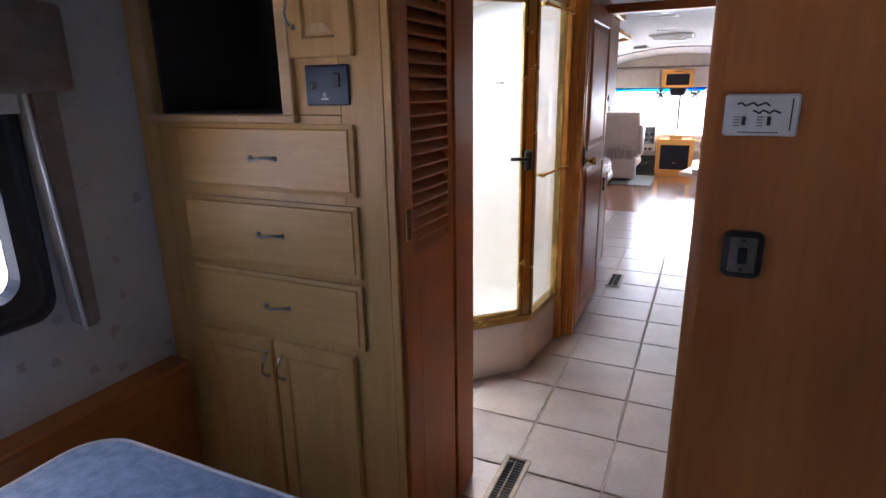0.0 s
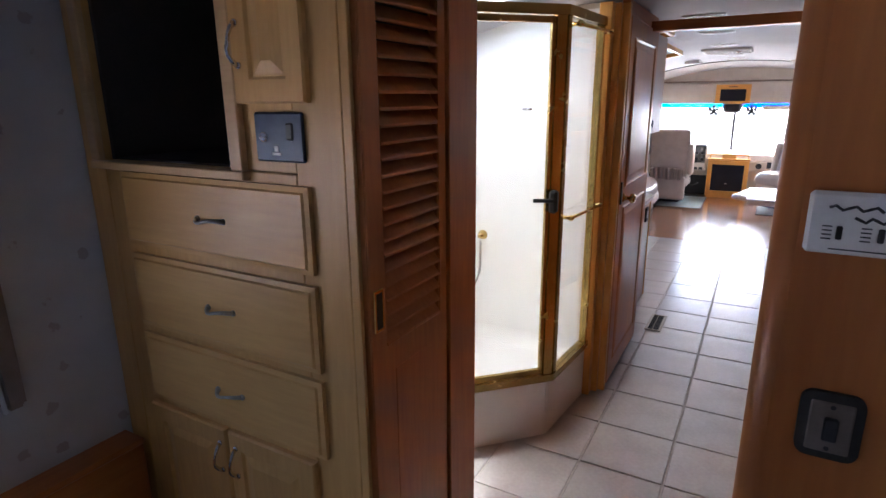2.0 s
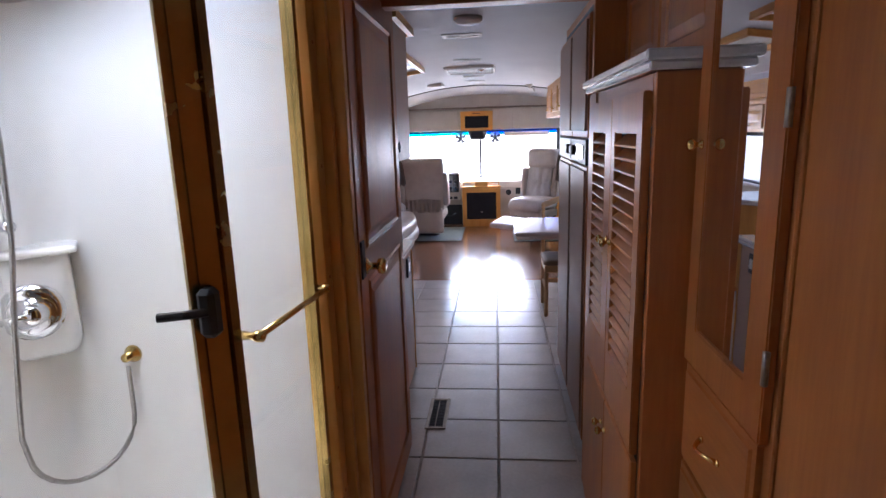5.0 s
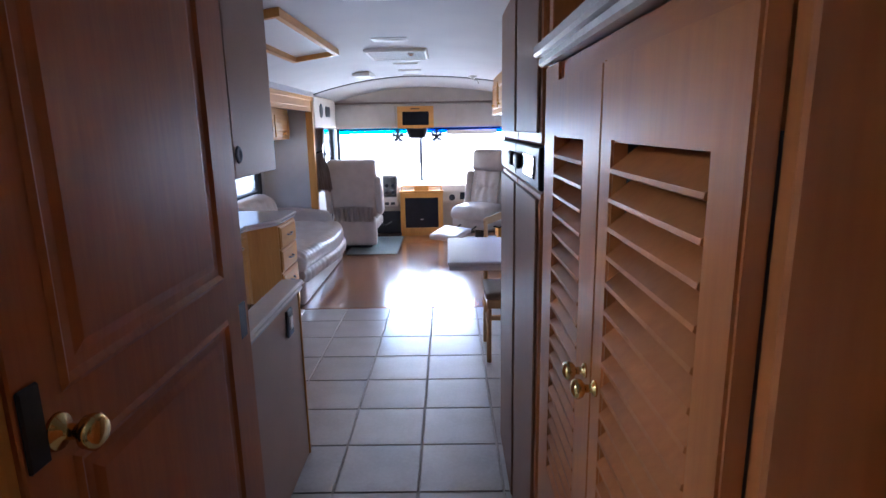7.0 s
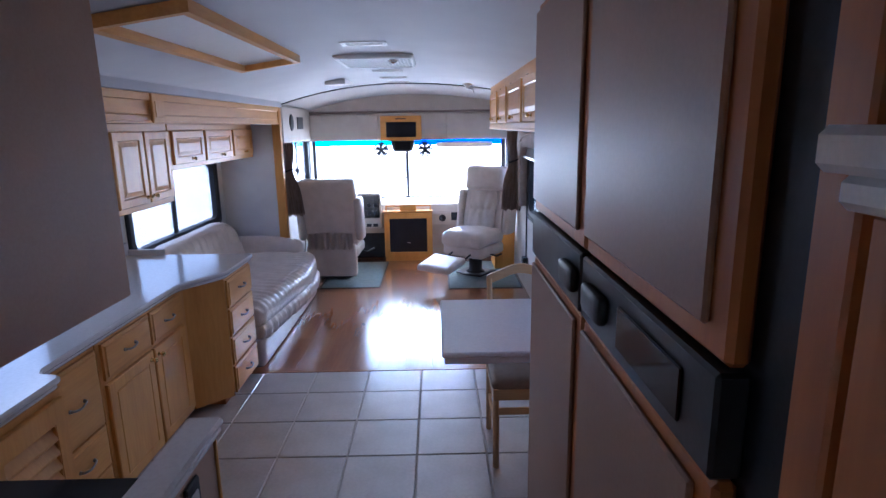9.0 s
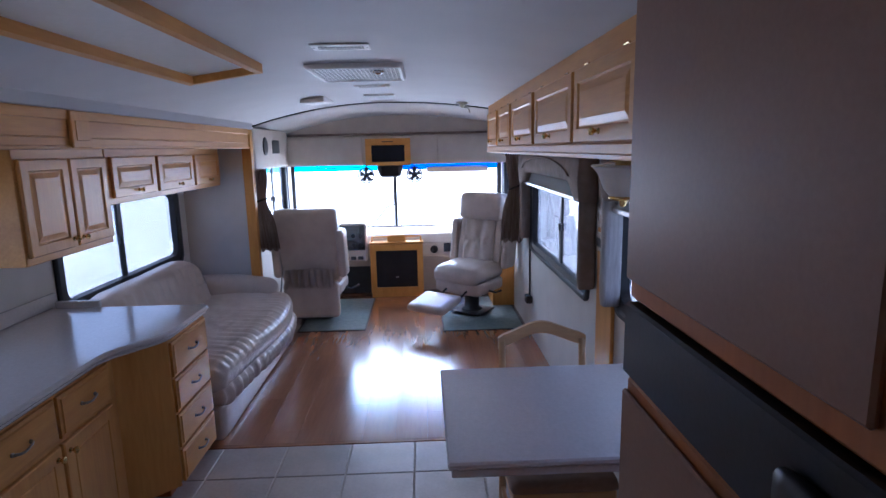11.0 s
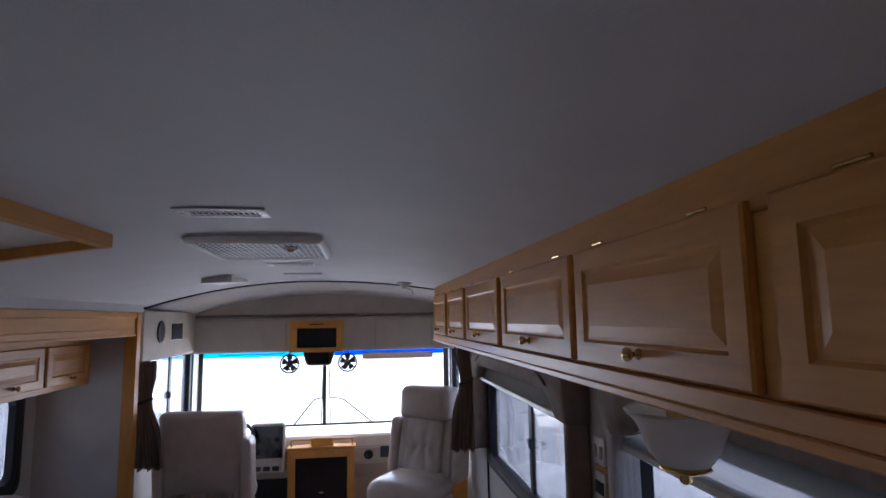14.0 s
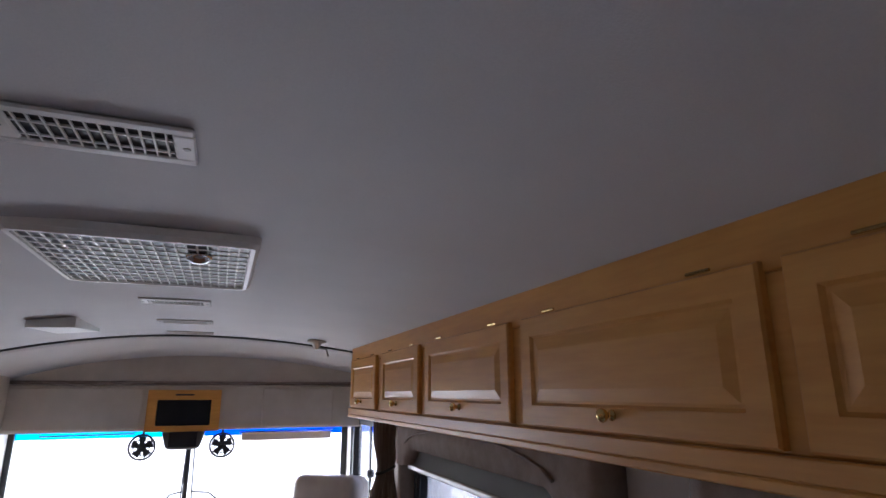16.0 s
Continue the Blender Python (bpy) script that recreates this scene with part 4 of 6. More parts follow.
for cx, cy, a0 in ((-1.56, 2.295, 180), (-1.56, 3.14, 90)):
    bm = bmesh.new()
    L = []
    for z in (0.17, 2.028):
        L.append([bm.verts.new((cx + 0.0898 * math.cos(radians(a0 + 9 * k)), cy + 0.0898 * math.sin(radians(a0 + 9 * k)), z)) for k in range(11)])
    for k in range(10):
        bm.faces.new((L[0][k], L[0][k + 1], L[1][k + 1], L[1][k]))
    part("cove", bm, shower_mat, sh, "rounded corner of the shower wall", True)
bm = bmesh.new()
for (x0, y0), (x1, y1), (nx, ny) in (((-1.649, 2.21), (-1.649, 3.23), (1, 0)), ((-1.65, 3.229), (-0.80, 3.229), (0, -1))):
    rows_ = []
    for k in range(9):
        a = radians(90 * k / 8)
        o, h_ = 0.08 * (1 - math.sin(a)), 0.08 * (1 - math.cos(a))
        rows_.append([bm.verts.new((x + nx * o, y + ny * o, 0.174 + h_)) for x, y in ((x0, y0), (x1, y1))])
    for A, B in zip(rows_, rows_[1:]):
        bm.faces.new((A[0], A[1], B[1], B[0]))
part("floor_cove", bm, shower_mat, sh, "rounded edge of the shower floor", True)
bm = bmesh.new()
lo, hi = ([bm.verts.new((x, y, z)) for x, y in P_IN] for z in (0.15, 0.175))
for k in range(len(P)):
    bm.faces.new((lo[k], lo[(k + 1) % len(P)], hi[(k + 1) % len(P)], hi[k]))
bm.faces.new(hi)
bm.faces.new(lo[::-1])
part("floor_pan", bm, shower_mat, sh, "white shower floor")
bm = bmesh.new()
pillow(bm, -1.66, -1.50, 2.22, 2.45, 0.46, 0.56, 0.05, 6)
part("corner_seat", bm, shower_mat, sh, "small moulded white ledge", True)
bm = bmesh.new()
pillow(bm, -0.11, 0.11, -0.16, 0.018, 0.86, 1.20, 0.045, 12, lambda p, u: Vector((-1.615 + 0.8 * p.x + 0.6 * p.y, 3.075 + 0.6 * p.x - 0.8 * p.y, p.z)))
part("valve_panel", bm, shower_mat, sh, "moulded white panel behind the valve", True)
bm = bmesh.new()
pillow(bm, -0.135, 0.135, -0.16, 0.04, 1.18, 1.205, 0.012, 8, lambda p, u: Vector((-1.615 + 0.8 * p.x + 0.6 * p.y, 3.075 + 0.6 * p.x - 0.8 * p.y, p.z)))
part("soap_shelf", bm, shower_mat, sh, "narrow moulded shelf", True)
bm = bmesh.new()
lathe(bm, (-1.60, 3.055, 1.02), (0.6, -0.8, 0), [(-0.012, 0.085), (0, 0.085), (0.006, 0.084), (0.014, 0.06), (0.018, 0.035), (0.05, 0.032), (0.06, 0.02)], 24)
v = part("valve", bm, chrome_mat, sh, "round chrome mixer valve", True)
bm = bmesh.new()
tube(bm, [(-1.567, 3.01, 1.02), (-1.59, 2.985, 1.022), (-1.625, 2.962, 1.012)], [0.012, 0.010, 0.008], 8)
part("lever", bm, chrome_mat, v, "chrome lever", True)
bm = bmesh.new()
tube(bm, [(-1.60, 3.03, 1.26), (-1.60, 3.03, 1.86)], 0.010, 10)
r_ = part("slide_bar", bm, chrome_mat, sh, "chrome rail", True)
for z in (1.28, 1.82):
    bm = bmesh.new()
    tube(bm, [(-1.645, 3.03, z), (-1.59, 3.03, z)], 0.016, 10)
    part("bracket", bm, chrome_mat, r_, smooth=True)
bm = bmesh.new()
tube(bm, [(-1.585, 3.03, 1.80), (-1.56, 2.99, 1.88), (-1.53, 2.93, 1.945)], [0.012, 0.012, 0.014], 10)
lathe(bm, (-1.54, 2.95, 1.95), (0.55, -0.55, -0.6), [(0, 0.02), (0.01, 0.04), (0.028, 0.046), (0.034, 0.04)], 16)
part("hand_shower", bm, steel_mat, sh, "grey and chrome hand shower", True)
bm = bmesh.new()
hose = [(-1.575, 3.03, 1.79), (-1.57, 3.02, 1.5), (-1.57, 3.0, 1.25), (-1.575, 2.96, 1.0), (-1.58, 2.935, 0.8), (-1.585, 2.925, 0.68)]
for k in range(1, 13):
    t = math.pi * (1 + k / 12)
    hose.append((-1.505 + 0.075 * math.cos(t), 3.06 + 0.13 * math.cos(t), 0.63 + 0.15 * math.sin(t)))
hose += [(-1.43, 3.192, 0.70), (-1.43, 3.195, 0.79)]
tube(bm, hose, 0.0075, 8)
part("hose", bm, steel_mat, sh, "flexible metal hose", True)
bm = bmesh.new()
lathe(bm, (-1.43, 3.229, 0.82), (0, -1, 0), [(0, 0.03), (0.008, 0.028), (0.02, 0.016), (0.045, 0.014)], 14)
part("outlet", bm, brass_mat, sh, "brass hose outlet", True)
bm = bmesh.new()
lathe(bm, (-1.43, 2.89, 0.174), (0, 0, 1), [(0, 0.055), (0.004, 0.053), (0.006, 0.04), (0.004, 0.012)], 20)
part("drain", bm, steel_mat, sh, "round metal drain", True)
bm = bmesh.new()
tube(bm, [(-1.18, 3.225, 1.55), (-1.18, 3.19, 1.55), (-1.13, 3.19, 1.55)], 0.008, 8)
part("hook", bm, chrome_mat, sh, "small chrome hook", True)


def bar(bm, a, b, z0, z1, w, d):
    """An upright slab between two plan points."""
    a, b = Vector((*a, 0)), Vector((*b, 0))
    t = (b - a).normalized()
    n_ = Vector((-t.y, t.x, 0)) * d / 2
    e = t * w
    vs = []
    for z in (z0, z1):
        for p in (a - e - n_, b + e - n_, b + e + n_, a - e + n_):
            vs.append(bm.verts.new((p.x, p.y, z)))
    for f in ((0, 1, 2, 3), (7, 6, 5, 4), (0, 4, 5, 1), (1, 5, 6, 2), (2, 6, 7, 3), (3, 7, 4, 0)):
        bm.faces.new([vs[k] for k in f])
    return bm


A_, B_, C_ = (-1.228, 2.205), (-0.795, 2.645), (-0.757, 3.085)
AB = lambda t: (A_[0] + (B_[0] - A_[0]) * t, A_[1] + (B_[1] - A_[1]) * t)
BC = lambda t: (B_[0] + (C_[0] - B_[0]) * t, B_[1] + (C_[1] - B_[1]) * t)
fr = part("enclosure_frame", bar(bar(bmesh.new(), A_, B_, 0.30, 0.335, 0.01, 0.045), B_, C_, 0.30, 0.335, 0.01, 0.045), gold_frame, sh, "gold anodised metal frame")
part("rail", bar(bar(bmesh.new(), A_, B_, 1.93, 1.97, 0.01, 0.045), B_, C_, 1.93, 1.97, 0.01, 0.045), gold_frame, fr, "gold top rail")
for a, b in ((AB(-0.085), AB(0.046)), (AB(0.93), AB(1.0)), (BC(0.0), BC(0.07)), (BC(0.95), BC(1.0))):
    part("post", bar(bmesh.new(), a, b, 0.335, 1.93, 0.0, 0.035), gold_frame, fr, "gold upright")
gd = part("glass_door", bar(bmesh.new(), AB(0.135), AB(0.93), 0.36, 1.91, 0, 0.006), clear_glass, sh, "clear glass door")
gd.visible_shadow = False
for a, b, z0, z1 in ((0.0465, 0.135, 0.335, 1.93), (0.90, 0.93, 0.35, 1.92), (0.05, 0.93, 0.34, 0.365), (0.05, 0.93, 1.90, 1.925)):
    part("edge_strip", bar(bmesh.new(), AB(a), AB(b), z0, z1, 0, 0.02), gold_frame, gd, "thin gold edge")
gf = part("fixed_pane", bar(bmesh.new(), BC(0.07), BC(0.95), 0.335, 1.93, 0, 0.006), clear_glass, sh, "clear fixed glass pane")
gf.visible_shadow = False
hp = AB(0.955)
bm = boxes((hp[0] - 0.002, hp[0] + 0.035, hp[1] - 0.045, hp[1] - 0.005, 1.12, 1.22), c=0.01)
tube(bm, [(hp[0] + 0.02, hp[1] - 0.04, 1.175), (hp[0] - 0.01, hp[1] - 0.075, 1.18), (hp[0] - 0.055, hp[1] - 0.085, 1.178)], 0.009, 8)
part("door_latch", bm, black_mat, sh, "black latch handle")
for z in (1.085, 1.90):
    bm = bmesh.new()
    a, b = BC(0.12), BC(0.98)
    tube(bm, [(a[0] + 0.045, a[1], z), (b[0] + 0.05, b[1], z)], 0.008, 10)
    for p in (a, b):
        lathe(bm, (p[0], p[1], z), (1, -0.08, 0), [(0, 0.012), (0.03, 0.008), (0.04, 0.014), (0.056, 0.012), (0.06, 0.004)], 10)
    part("towel_bar", bm, brass_mat, sh, "brass towel bar", True)

for z in (0.4, 0.75, 1.1, 1.42, 1.75):
    for x, y in ((-0.7195, 3.14),):
        bm = bmesh.new()
        lathe(bm, (x - 0.001, y, z), (1, 0, 0), [(0, 0.006), (0.002, 0.005), (0.003, 0.002)], 8)
        solid("screw_cap", bm, cherry_z, (x, y, z), "small brown screw cap on the wooden post", "screw cap", "screw caps on the post")

# ---- hall door ----
hd = new("door_1")
tagged(hd, "reddish wood bathroom door with two raised panels and a brass knob, closed", kind="structure")
BASE[hd.name] = Vector((0, 0, 0))
part("leaf", boxes((-0.69, -0.652, 3.24, 4.015, 0.03, 1.985)), cherry_z, hd)
for z0, z1 in ((1.14, 1.90), (0.14, 1.04)):
    bm = bmesh.new()
    rings(bm, *on_face("+x", -0.651, 3.33, 3.93, z0, z1), [(0, 0.0), (0.01, 0.006), (0.02, 0.0), (0.028, -0.004), (0.06, 0.004)])
    part("panel", bm, cherry_z, hd)
bm = bmesh.new()
lathe(bm, (-0.652, 3.31, 1.09), (1, 0, 0), [(0, 0.028), (0.006, 0.026), (0.012, 0.012), (0.035, 0.011), (0.042, 0.024), (0.058, 0.027), (0.066, 0.018)], 18)
part("door_handle", bm, brass_mat, hd, "round brass knob", True)
part("strike_plate", boxes((-0.653, -0.645, 3.245, 3.285, 1.06, 1.18), c=0.003), black_mat, hd, "dark latch plate")

# ---- right side of the hall ----
SLOT = 0.10
pc = thing("pantry_cabinet", (0.4, 3.36, 0), "tall honey-wood pantry with louvred doors and a grey top", "cabinet")
# black in place of wood, so the louvre gaps look shaded
part("body", boxes((0.17, 0.788, 2.93, 3.80, 0.0, 1.62)), black_mat, pc, "pantry body coloured black for the shade inside")
for y0, y1 in ((2.928, 2.95), (3.65, 3.802)):
    part("side", boxes((0.125, 0.789, y0, y1, 0.0, 1.6215)), cherry_z, pc, "honey-wood side")
part("rail", boxes((0.125, 0.169, 2.951, 3.649, 1.50, 1.621)), cherry_y, pc)
part("top", boxes((0.104, 0.788, 2.91, 3.812, 1.623, 1.643), (0.094, 0.788, 2.90, 3.82, 1.643, 1.668), c=0.005), counter_mat, pc, "grey solid-surface top")
for a0, a1, l0, l1, ky in ((2.945, 3.297, 3.0, 3.248, 3.272), (3.299, 3.66, 3.39, 3.605, 3.328)):
    d = louvre_door(pc, "-x", 0.123, a0, a1, 0.665, 1.582, l0, l1, 0.825, 1.485, 19, cherry_z, "louvred wood door", 0.032)
    knob(d, "-x", (0.103, ky, 1.165))
    d = panel_door("door", pc, "-x", 0.123, a0, a1, 0.06, 0.645, cherry_z, [(0, 0), (0, 0.014), (0.006, 0.018)], "plain lower wood door")
    knob(d, "-x", (0.105, ky, 0.55))
part("filler", boxes((0.119, 0.1245, 3.665, 3.801, 0.02, 1.62), c=0.001), cherry_z, pc)
uc = thing("upper_cabinet", (0.5, 3.36, 1.668), "honey-wood wall cabinet above the pantry", "cabinet")
part("body", boxes((0.262, 0.788, 2.935, 3.82, 1.669, 1.995)), cherry_z, uc)
for a0, a1, ky in ((2.92, 3.35, 3.31), (3.37, 3.80, 3.41)):
    d = panel_door("door", uc, "-x", 0.26, a0, a1, 1.67, 1.97, cherry_z)
    knob(d, "-x", (0.24, ky, 1.70))

mc = thing("mirror_cabinet", (0.55, 2.7, 0), "honey-wood vanity cabinet with a mirrored door over drawers", "cabinet")
part("body", boxes((0.232, 0.788, 2.50, 2.926, 0.0, 2.0)), cherry_z, mc, "honey-wood carcass")
bm = bmesh.new()
d = part("door", open_frame("x", 0.212, 0.2315, 2.515, 2.905, 0.955, 1.98, (2.592, 2.842, 1.045, 1.93)), cherry_z, mc, "wood frame of the mirrored door")
part("mirror", boxes((0.219, 0.231, 2.593, 2.841, 1.046, 1.929), c=0.002), mirror_mat, d, "mirror glass")
knob(d, "-x", (0.212, 2.872, 1.46))
for z in (1.1, 1.525, 1.85):
    bm = bmesh.new()
    tube(bm, [(0.211, 2.51, z - 0.03), (0.211, 2.51, z + 0.03)], 0.006, 8)
    part("hinge", bm, steel_mat, d, smooth=True)
for z0, z1 in ((0.70, 0.945), (0.42, 0.685), (0.10, 0.405)):
    d = panel_door("drawer", mc, "-x", 0.2315, 2.53, 2.90, z0, z1, cherry_y, DRAWER, "honey-wood drawer front")
    pull(d, "-x", (0.2125, 2.715, (z0 + z1) / 2), 0.09, False, brass_mat)
structure("wall_vanity_end", boxes((0.236, 0.788, 1.46, 2.497, 0, 2.0)), cherry_z, "tall plain honey-wood panel along the hall")

# ---- refrigerator ----
fg = thing("refrigerator", (0.45, 4.42, 0), "built-in four-door refrigerator with beige panels and black trim", "refrigerator")
part("body", boxes((0.165, 0.785, 3.877, 4.93, 0.02, 1.99)), black_mat, fg, "black cabinet body")
for x0, y0, y1 in ((0.137, 3.835, 3.876), (0.169, 4.932, 4.955)):
    part("side_panel", boxes((x0, 0.788, y0, y1, 0, 1.99)), cherry_z, fg, "wood end panel")
for a0, a1 in ((3.965, 4.428), (4.442, 4.92)):
    for z0, z1 in ((0.10, 1.343), (1.457, 1.945)):
        d = part("door", boxes((0.140, 0.164, a0, a1, z0, z1), c=0.006), cherry_z, fg, "wood-edged refrigerator door")
        part("panel", boxes((0.132, 0.1405, a0 + 0.035, a1 - 0.004, z0 + 0.03, z1 - 0.02), c=0.003), fridge_mat, d, "beige laminate door panel")
    part("control_band", boxes((0.133, 0.165, a0, a1, 1.347, 1.453), c=0.004), black_mat, fg, "black handle band")
for y in (4.33, 4.50):
    bm = bmesh.new()
    pillow(bm, 0.116, 0.135, y - 0.05, y + 0.05, 1.378, 1.424, 0.012, 5)
    part("handle", bm, black_mat, fg, "black latch handle", True)
part("display", boxes((0.129, 0.1335, 4.03, 4.23, 1.370, 1.43), c=0.002), gloss_black, fg, "dark control display")
part("toe_kick", boxes((0.17, 0.185, 3.95, 4.92, 0.01, 0.09)), black_mat, fg)
part("top_panel", boxes((0.169, 0.788, 3.86, 4.955, 1.992, 2.03)), cherry_y, fg, "wood filler above the refrigerator")


# ---- kitchen ----
kc = thing("kitchen_counter", (-1.8, 6.2, 0), "grey solid-surface kitchen counter with a curved front edge", "counter")
front = [(-1.41, 4.30)]
for k in range(7):
    t = radians(0 + 15 * k)
    front.append((-1.45 + 0.04 * math.cos(t), 5.30 + 0.04 * math.sin(t)))
front += [(-1.495, 5.345), (-1.515, 5.38), (-1.515, 6.40)]
for k in range(9):
    t = k / 8
    s = t * t * (3 - 2 * t)
    front.append((-1.515 + 0.165 * s, 6.42 + 0.34 * t))
front += [(-1.345, 7.16)]
for k in range(5):
    t = radians(22.5 * k)
    front.append((-1.385 + 0.04 * math.cos(t), 7.17 + 0.04 * math.sin(t)))
outline = front + [(-2.215, 7.21), (-2.215, 4.30)]


def slab(bm, pts, z0, z1, inset=0.0):
    prof = [(z0, 0.006), (z0 + 0.006, 0), (z1 - 0.008, 0), (z1, 0.008)]
    loops = []
    n = len(pts)
    for z, d in prof:
        ring = []
        for k, (x, y) in enumerate(pts):
            a, b = Vector(pts[k - 1]), Vector(pts[(k + 1) % n])
            t = (b - a).normalized()
            ring.append(bm.verts.new((x - t.y * (d + inset), y + t.x * (d + inset), z)))
        loops.append(ring)
    for A, B in zip(loops, loops[1:]):
        for k in range(n):
            bm.faces.new((A[k], A[(k + 1) % n], B[(k + 1) % n], B[k]))
    bm.faces.new(loops[0][::-1])
    bm.faces.new(loops[-1])
    return bm


part("top", slab(bmesh.new(), outline, 0.826, 0.85), counter_mat, kc, "grey speckled counter top")
part("edge_band", slab(bmesh.new(), outline, 0.806, 0.825, 0.012), counter_mat, kc, "second tier of the counter edge")
part("backsplash", boxes((-2.218, -2.195, 4.3, 7.25, 0.852, 0.93), (-2.19, -1.95, 7.215, 7.24, 0.83, 0.885), c=0.005), counter_mat, kc, "grey upstand")
bm = bmesh.new()
lathe(bm, (-1.75, 5.98, 0.8505), (0, 0, 1), [(0, 0.03), (0.002, 0.028), (0.003, 0.01)], 16)
part("hole_cover", bm, black_mat, kc, "small dark hole cover", True)


def base_unit(y0, y1, x, label, kick=True):
    t = thing("base_cabinet", (x - 0.3, (y0 + y1) / 2, 0), label, "cabinet", "kitchen base cabinets")
    part("body", boxes((-2.2, x, y0, y1, 0.08, 0.804)), wood_z, t, "light maple carcass")
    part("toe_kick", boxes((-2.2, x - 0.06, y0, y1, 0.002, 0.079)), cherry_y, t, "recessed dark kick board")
    return t


t = base_unit(4.9, 5.34, -1.43, "light maple base cabinet with a louvred front")
louvre_door(t, "+x", -1.428, 4.96, 5.31, 0.10, 0.78, 5.02, 5.25, 0.18, 0.70, 10, wood_z, "louvred maple front")
t = base_unit(5.345, 5.72, -1.545, "light maple base cabinet with deep drawers")
for z0, z1 in ((0.46, 0.785), (0.27, 0.45), (0.10, 0.26)):
    d = panel_door("drawer", t, "+x", -1.544, 5.37, 5.70, z0, z1, wood_y, DRAWER, "maple drawer front")
    pull(d, "+x", (-1.524, 5.535, (z0 + z1) / 2))
t = base_unit(5.725, 6.56, -1.545, "light maple base cabinet with two drawers over two doors")
for a0, a1 in ((5.75, 6.14), (6.16, 6.50)):
    d = panel_door("drawer", t, "+x", -1.544, a0, a1, 0.625, 0.79, wood_y, DRAWER, "maple drawer front")
    pull(d, "+x", (-1.524, (a0 + a1) / 2, 0.708))
for a0, a1, k_ in ((5.75, 6.14, 6.11), (6.155, 6.50, 6.185)):
    d = panel_door("door", t, "+x", -1.544, a0, a1, 0.09, 0.605, wood_z, [(0, 0), (0, 0.014), (0.005, 0.018), (0.05, 0.018), (0.053, 0.015), (0.058, 0.015), (0.061, 0.018)], "maple cupboard door")
    knob(d, "+x", (-1.526, k_, 0.565))
t = base_unit(6.72, 7.17, -1.375, "projecting maple drawer stack at the end of the counter")
bm = bmesh.new()
prism = ((-1.60, 6.56), (-1.546, 6.56), (-1.376, 6.72), (-1.60, 6.72))
lo, hi = [bm.verts.new((x, y, 0.06)) for x, y in prism], [bm.verts.new((x, y, 0.804)) for x, y in prism]
bm.faces.new(lo[::-1])
bm.faces.new(hi)
for k in range(4):
    bm.faces.new((lo[k], lo[(k + 1) % 4], hi[(k + 1) % 4], hi[k]))
part("side", bm, wood_z, t, "slanted wood side")
for k in range(4):
    z1 = 0.79 - 0.182 * k
    d = panel_door("drawer", t, "+x", -1.374, 6.735, 7.155, z1 - 0.168, z1, wood_y, DRAWER, "maple drawer front")
    pull(d, "+x", (-1.354, 6.945, z1 - 0.084))

pen = thing("stove_counter", (-1.05, 4.6, 0), "kitchen stove unit with a black top behind a half wall", "counter")
part("half_wall", boxes((-0.83, -0.768, 4.14, 4.985, 0.0, 0.80)), panel_mat, pen, "beige laminate half wall")
part("corner_trim", boxes((-0.835, -0.762, 4.985, 4.996, 0.0, 0.80)), wood_z, pen, "wood corner strip")
part("edge", boxes((-0.845, -0.75, 4.14, 5.015, 0.802, 0.826), (-0.85, -0.745, 4.14, 5.02, 0.826, 0.85), c=0.008), counter_mat, pen, "grey cap of the half wall")
part("body", boxes((-1.42, -0.832, 4.14, 4.78, 0.0, 0.78)), wood_z, pen, "light wood stove cabinet")
part("cooktop", boxes((-1.41, -0.852, 4.15, 4.80, 0.782, 0.805), c=0.006), gloss_black, pen, "glossy black cooktop cover")
so = part("socket", boxes((-0.767, -0.755, 4.775, 4.85, 0.66, 0.775), c=0.004), black_mat, pen, "dark bronze socket plate")
part("socket_face", boxes((-0.7565, -0.751, 4.793, 4.832, 0.69, 0.745), c=0.002), white_mat, so, "pale socket face")

up = thing("microwave_cabinet", (-0.95, 4.3, 1.37), "tall hanging cabinet with a plain pale end panel", "cabinet")
part("body", boxes((-1.25, -0.672, 4.135, 4.505, 1.375, 1.985)), panel_mat, up, "pale laminate panel")
bm = bmesh.new()
lathe(bm, (-0.6725, 4.168, 1.44), (1, 0, 0), [(0, 0.025), (0.004, 0.023), (0.006, 0.016), (0.003, 0.012)], 18)
part("grommet", bm, black_mat, up, "black cable grommet", True)


def slide_cab(y0, y1, z0, z1, splits, label, low_knob):
    t = thing("wall_cabinet", (-2.0, (y0 + y1) / 2, z0), label, "cabinet", "maple wall cabinets over the sofa")
    part("body", boxes((-2.218, -1.87, y0, y1, z0, 1.86)), wood_y, t, "maple carcass")
    for a0, a1, ky in splits:
        d = panel_door("door", t, "+x", -1.869, a0, a1, z0 + 0.035, z1, wood_z if low_knob else wood_y, label="maple raised-panel door")
        knob(d, "+x", (-1.851, ky, z0 + (0.075 if low_knob else 0.065)))
    return t


slide_cab(6.595, 7.29, 1.20, 1.66, ((6.612, 6.945, 6.915), (6.962, 7.275, 6.99)), "tall maple wall cabinet with two raised-panel doors", True)
slide_cab(7.30, 9.02, 1.40, 1.66, ((7.33, 7.84, 7.60), (7.88, 8.44, 8.17), (8.48, 8.98, 8.74)), "low maple wall cabinet with three raised-panel doors", False)

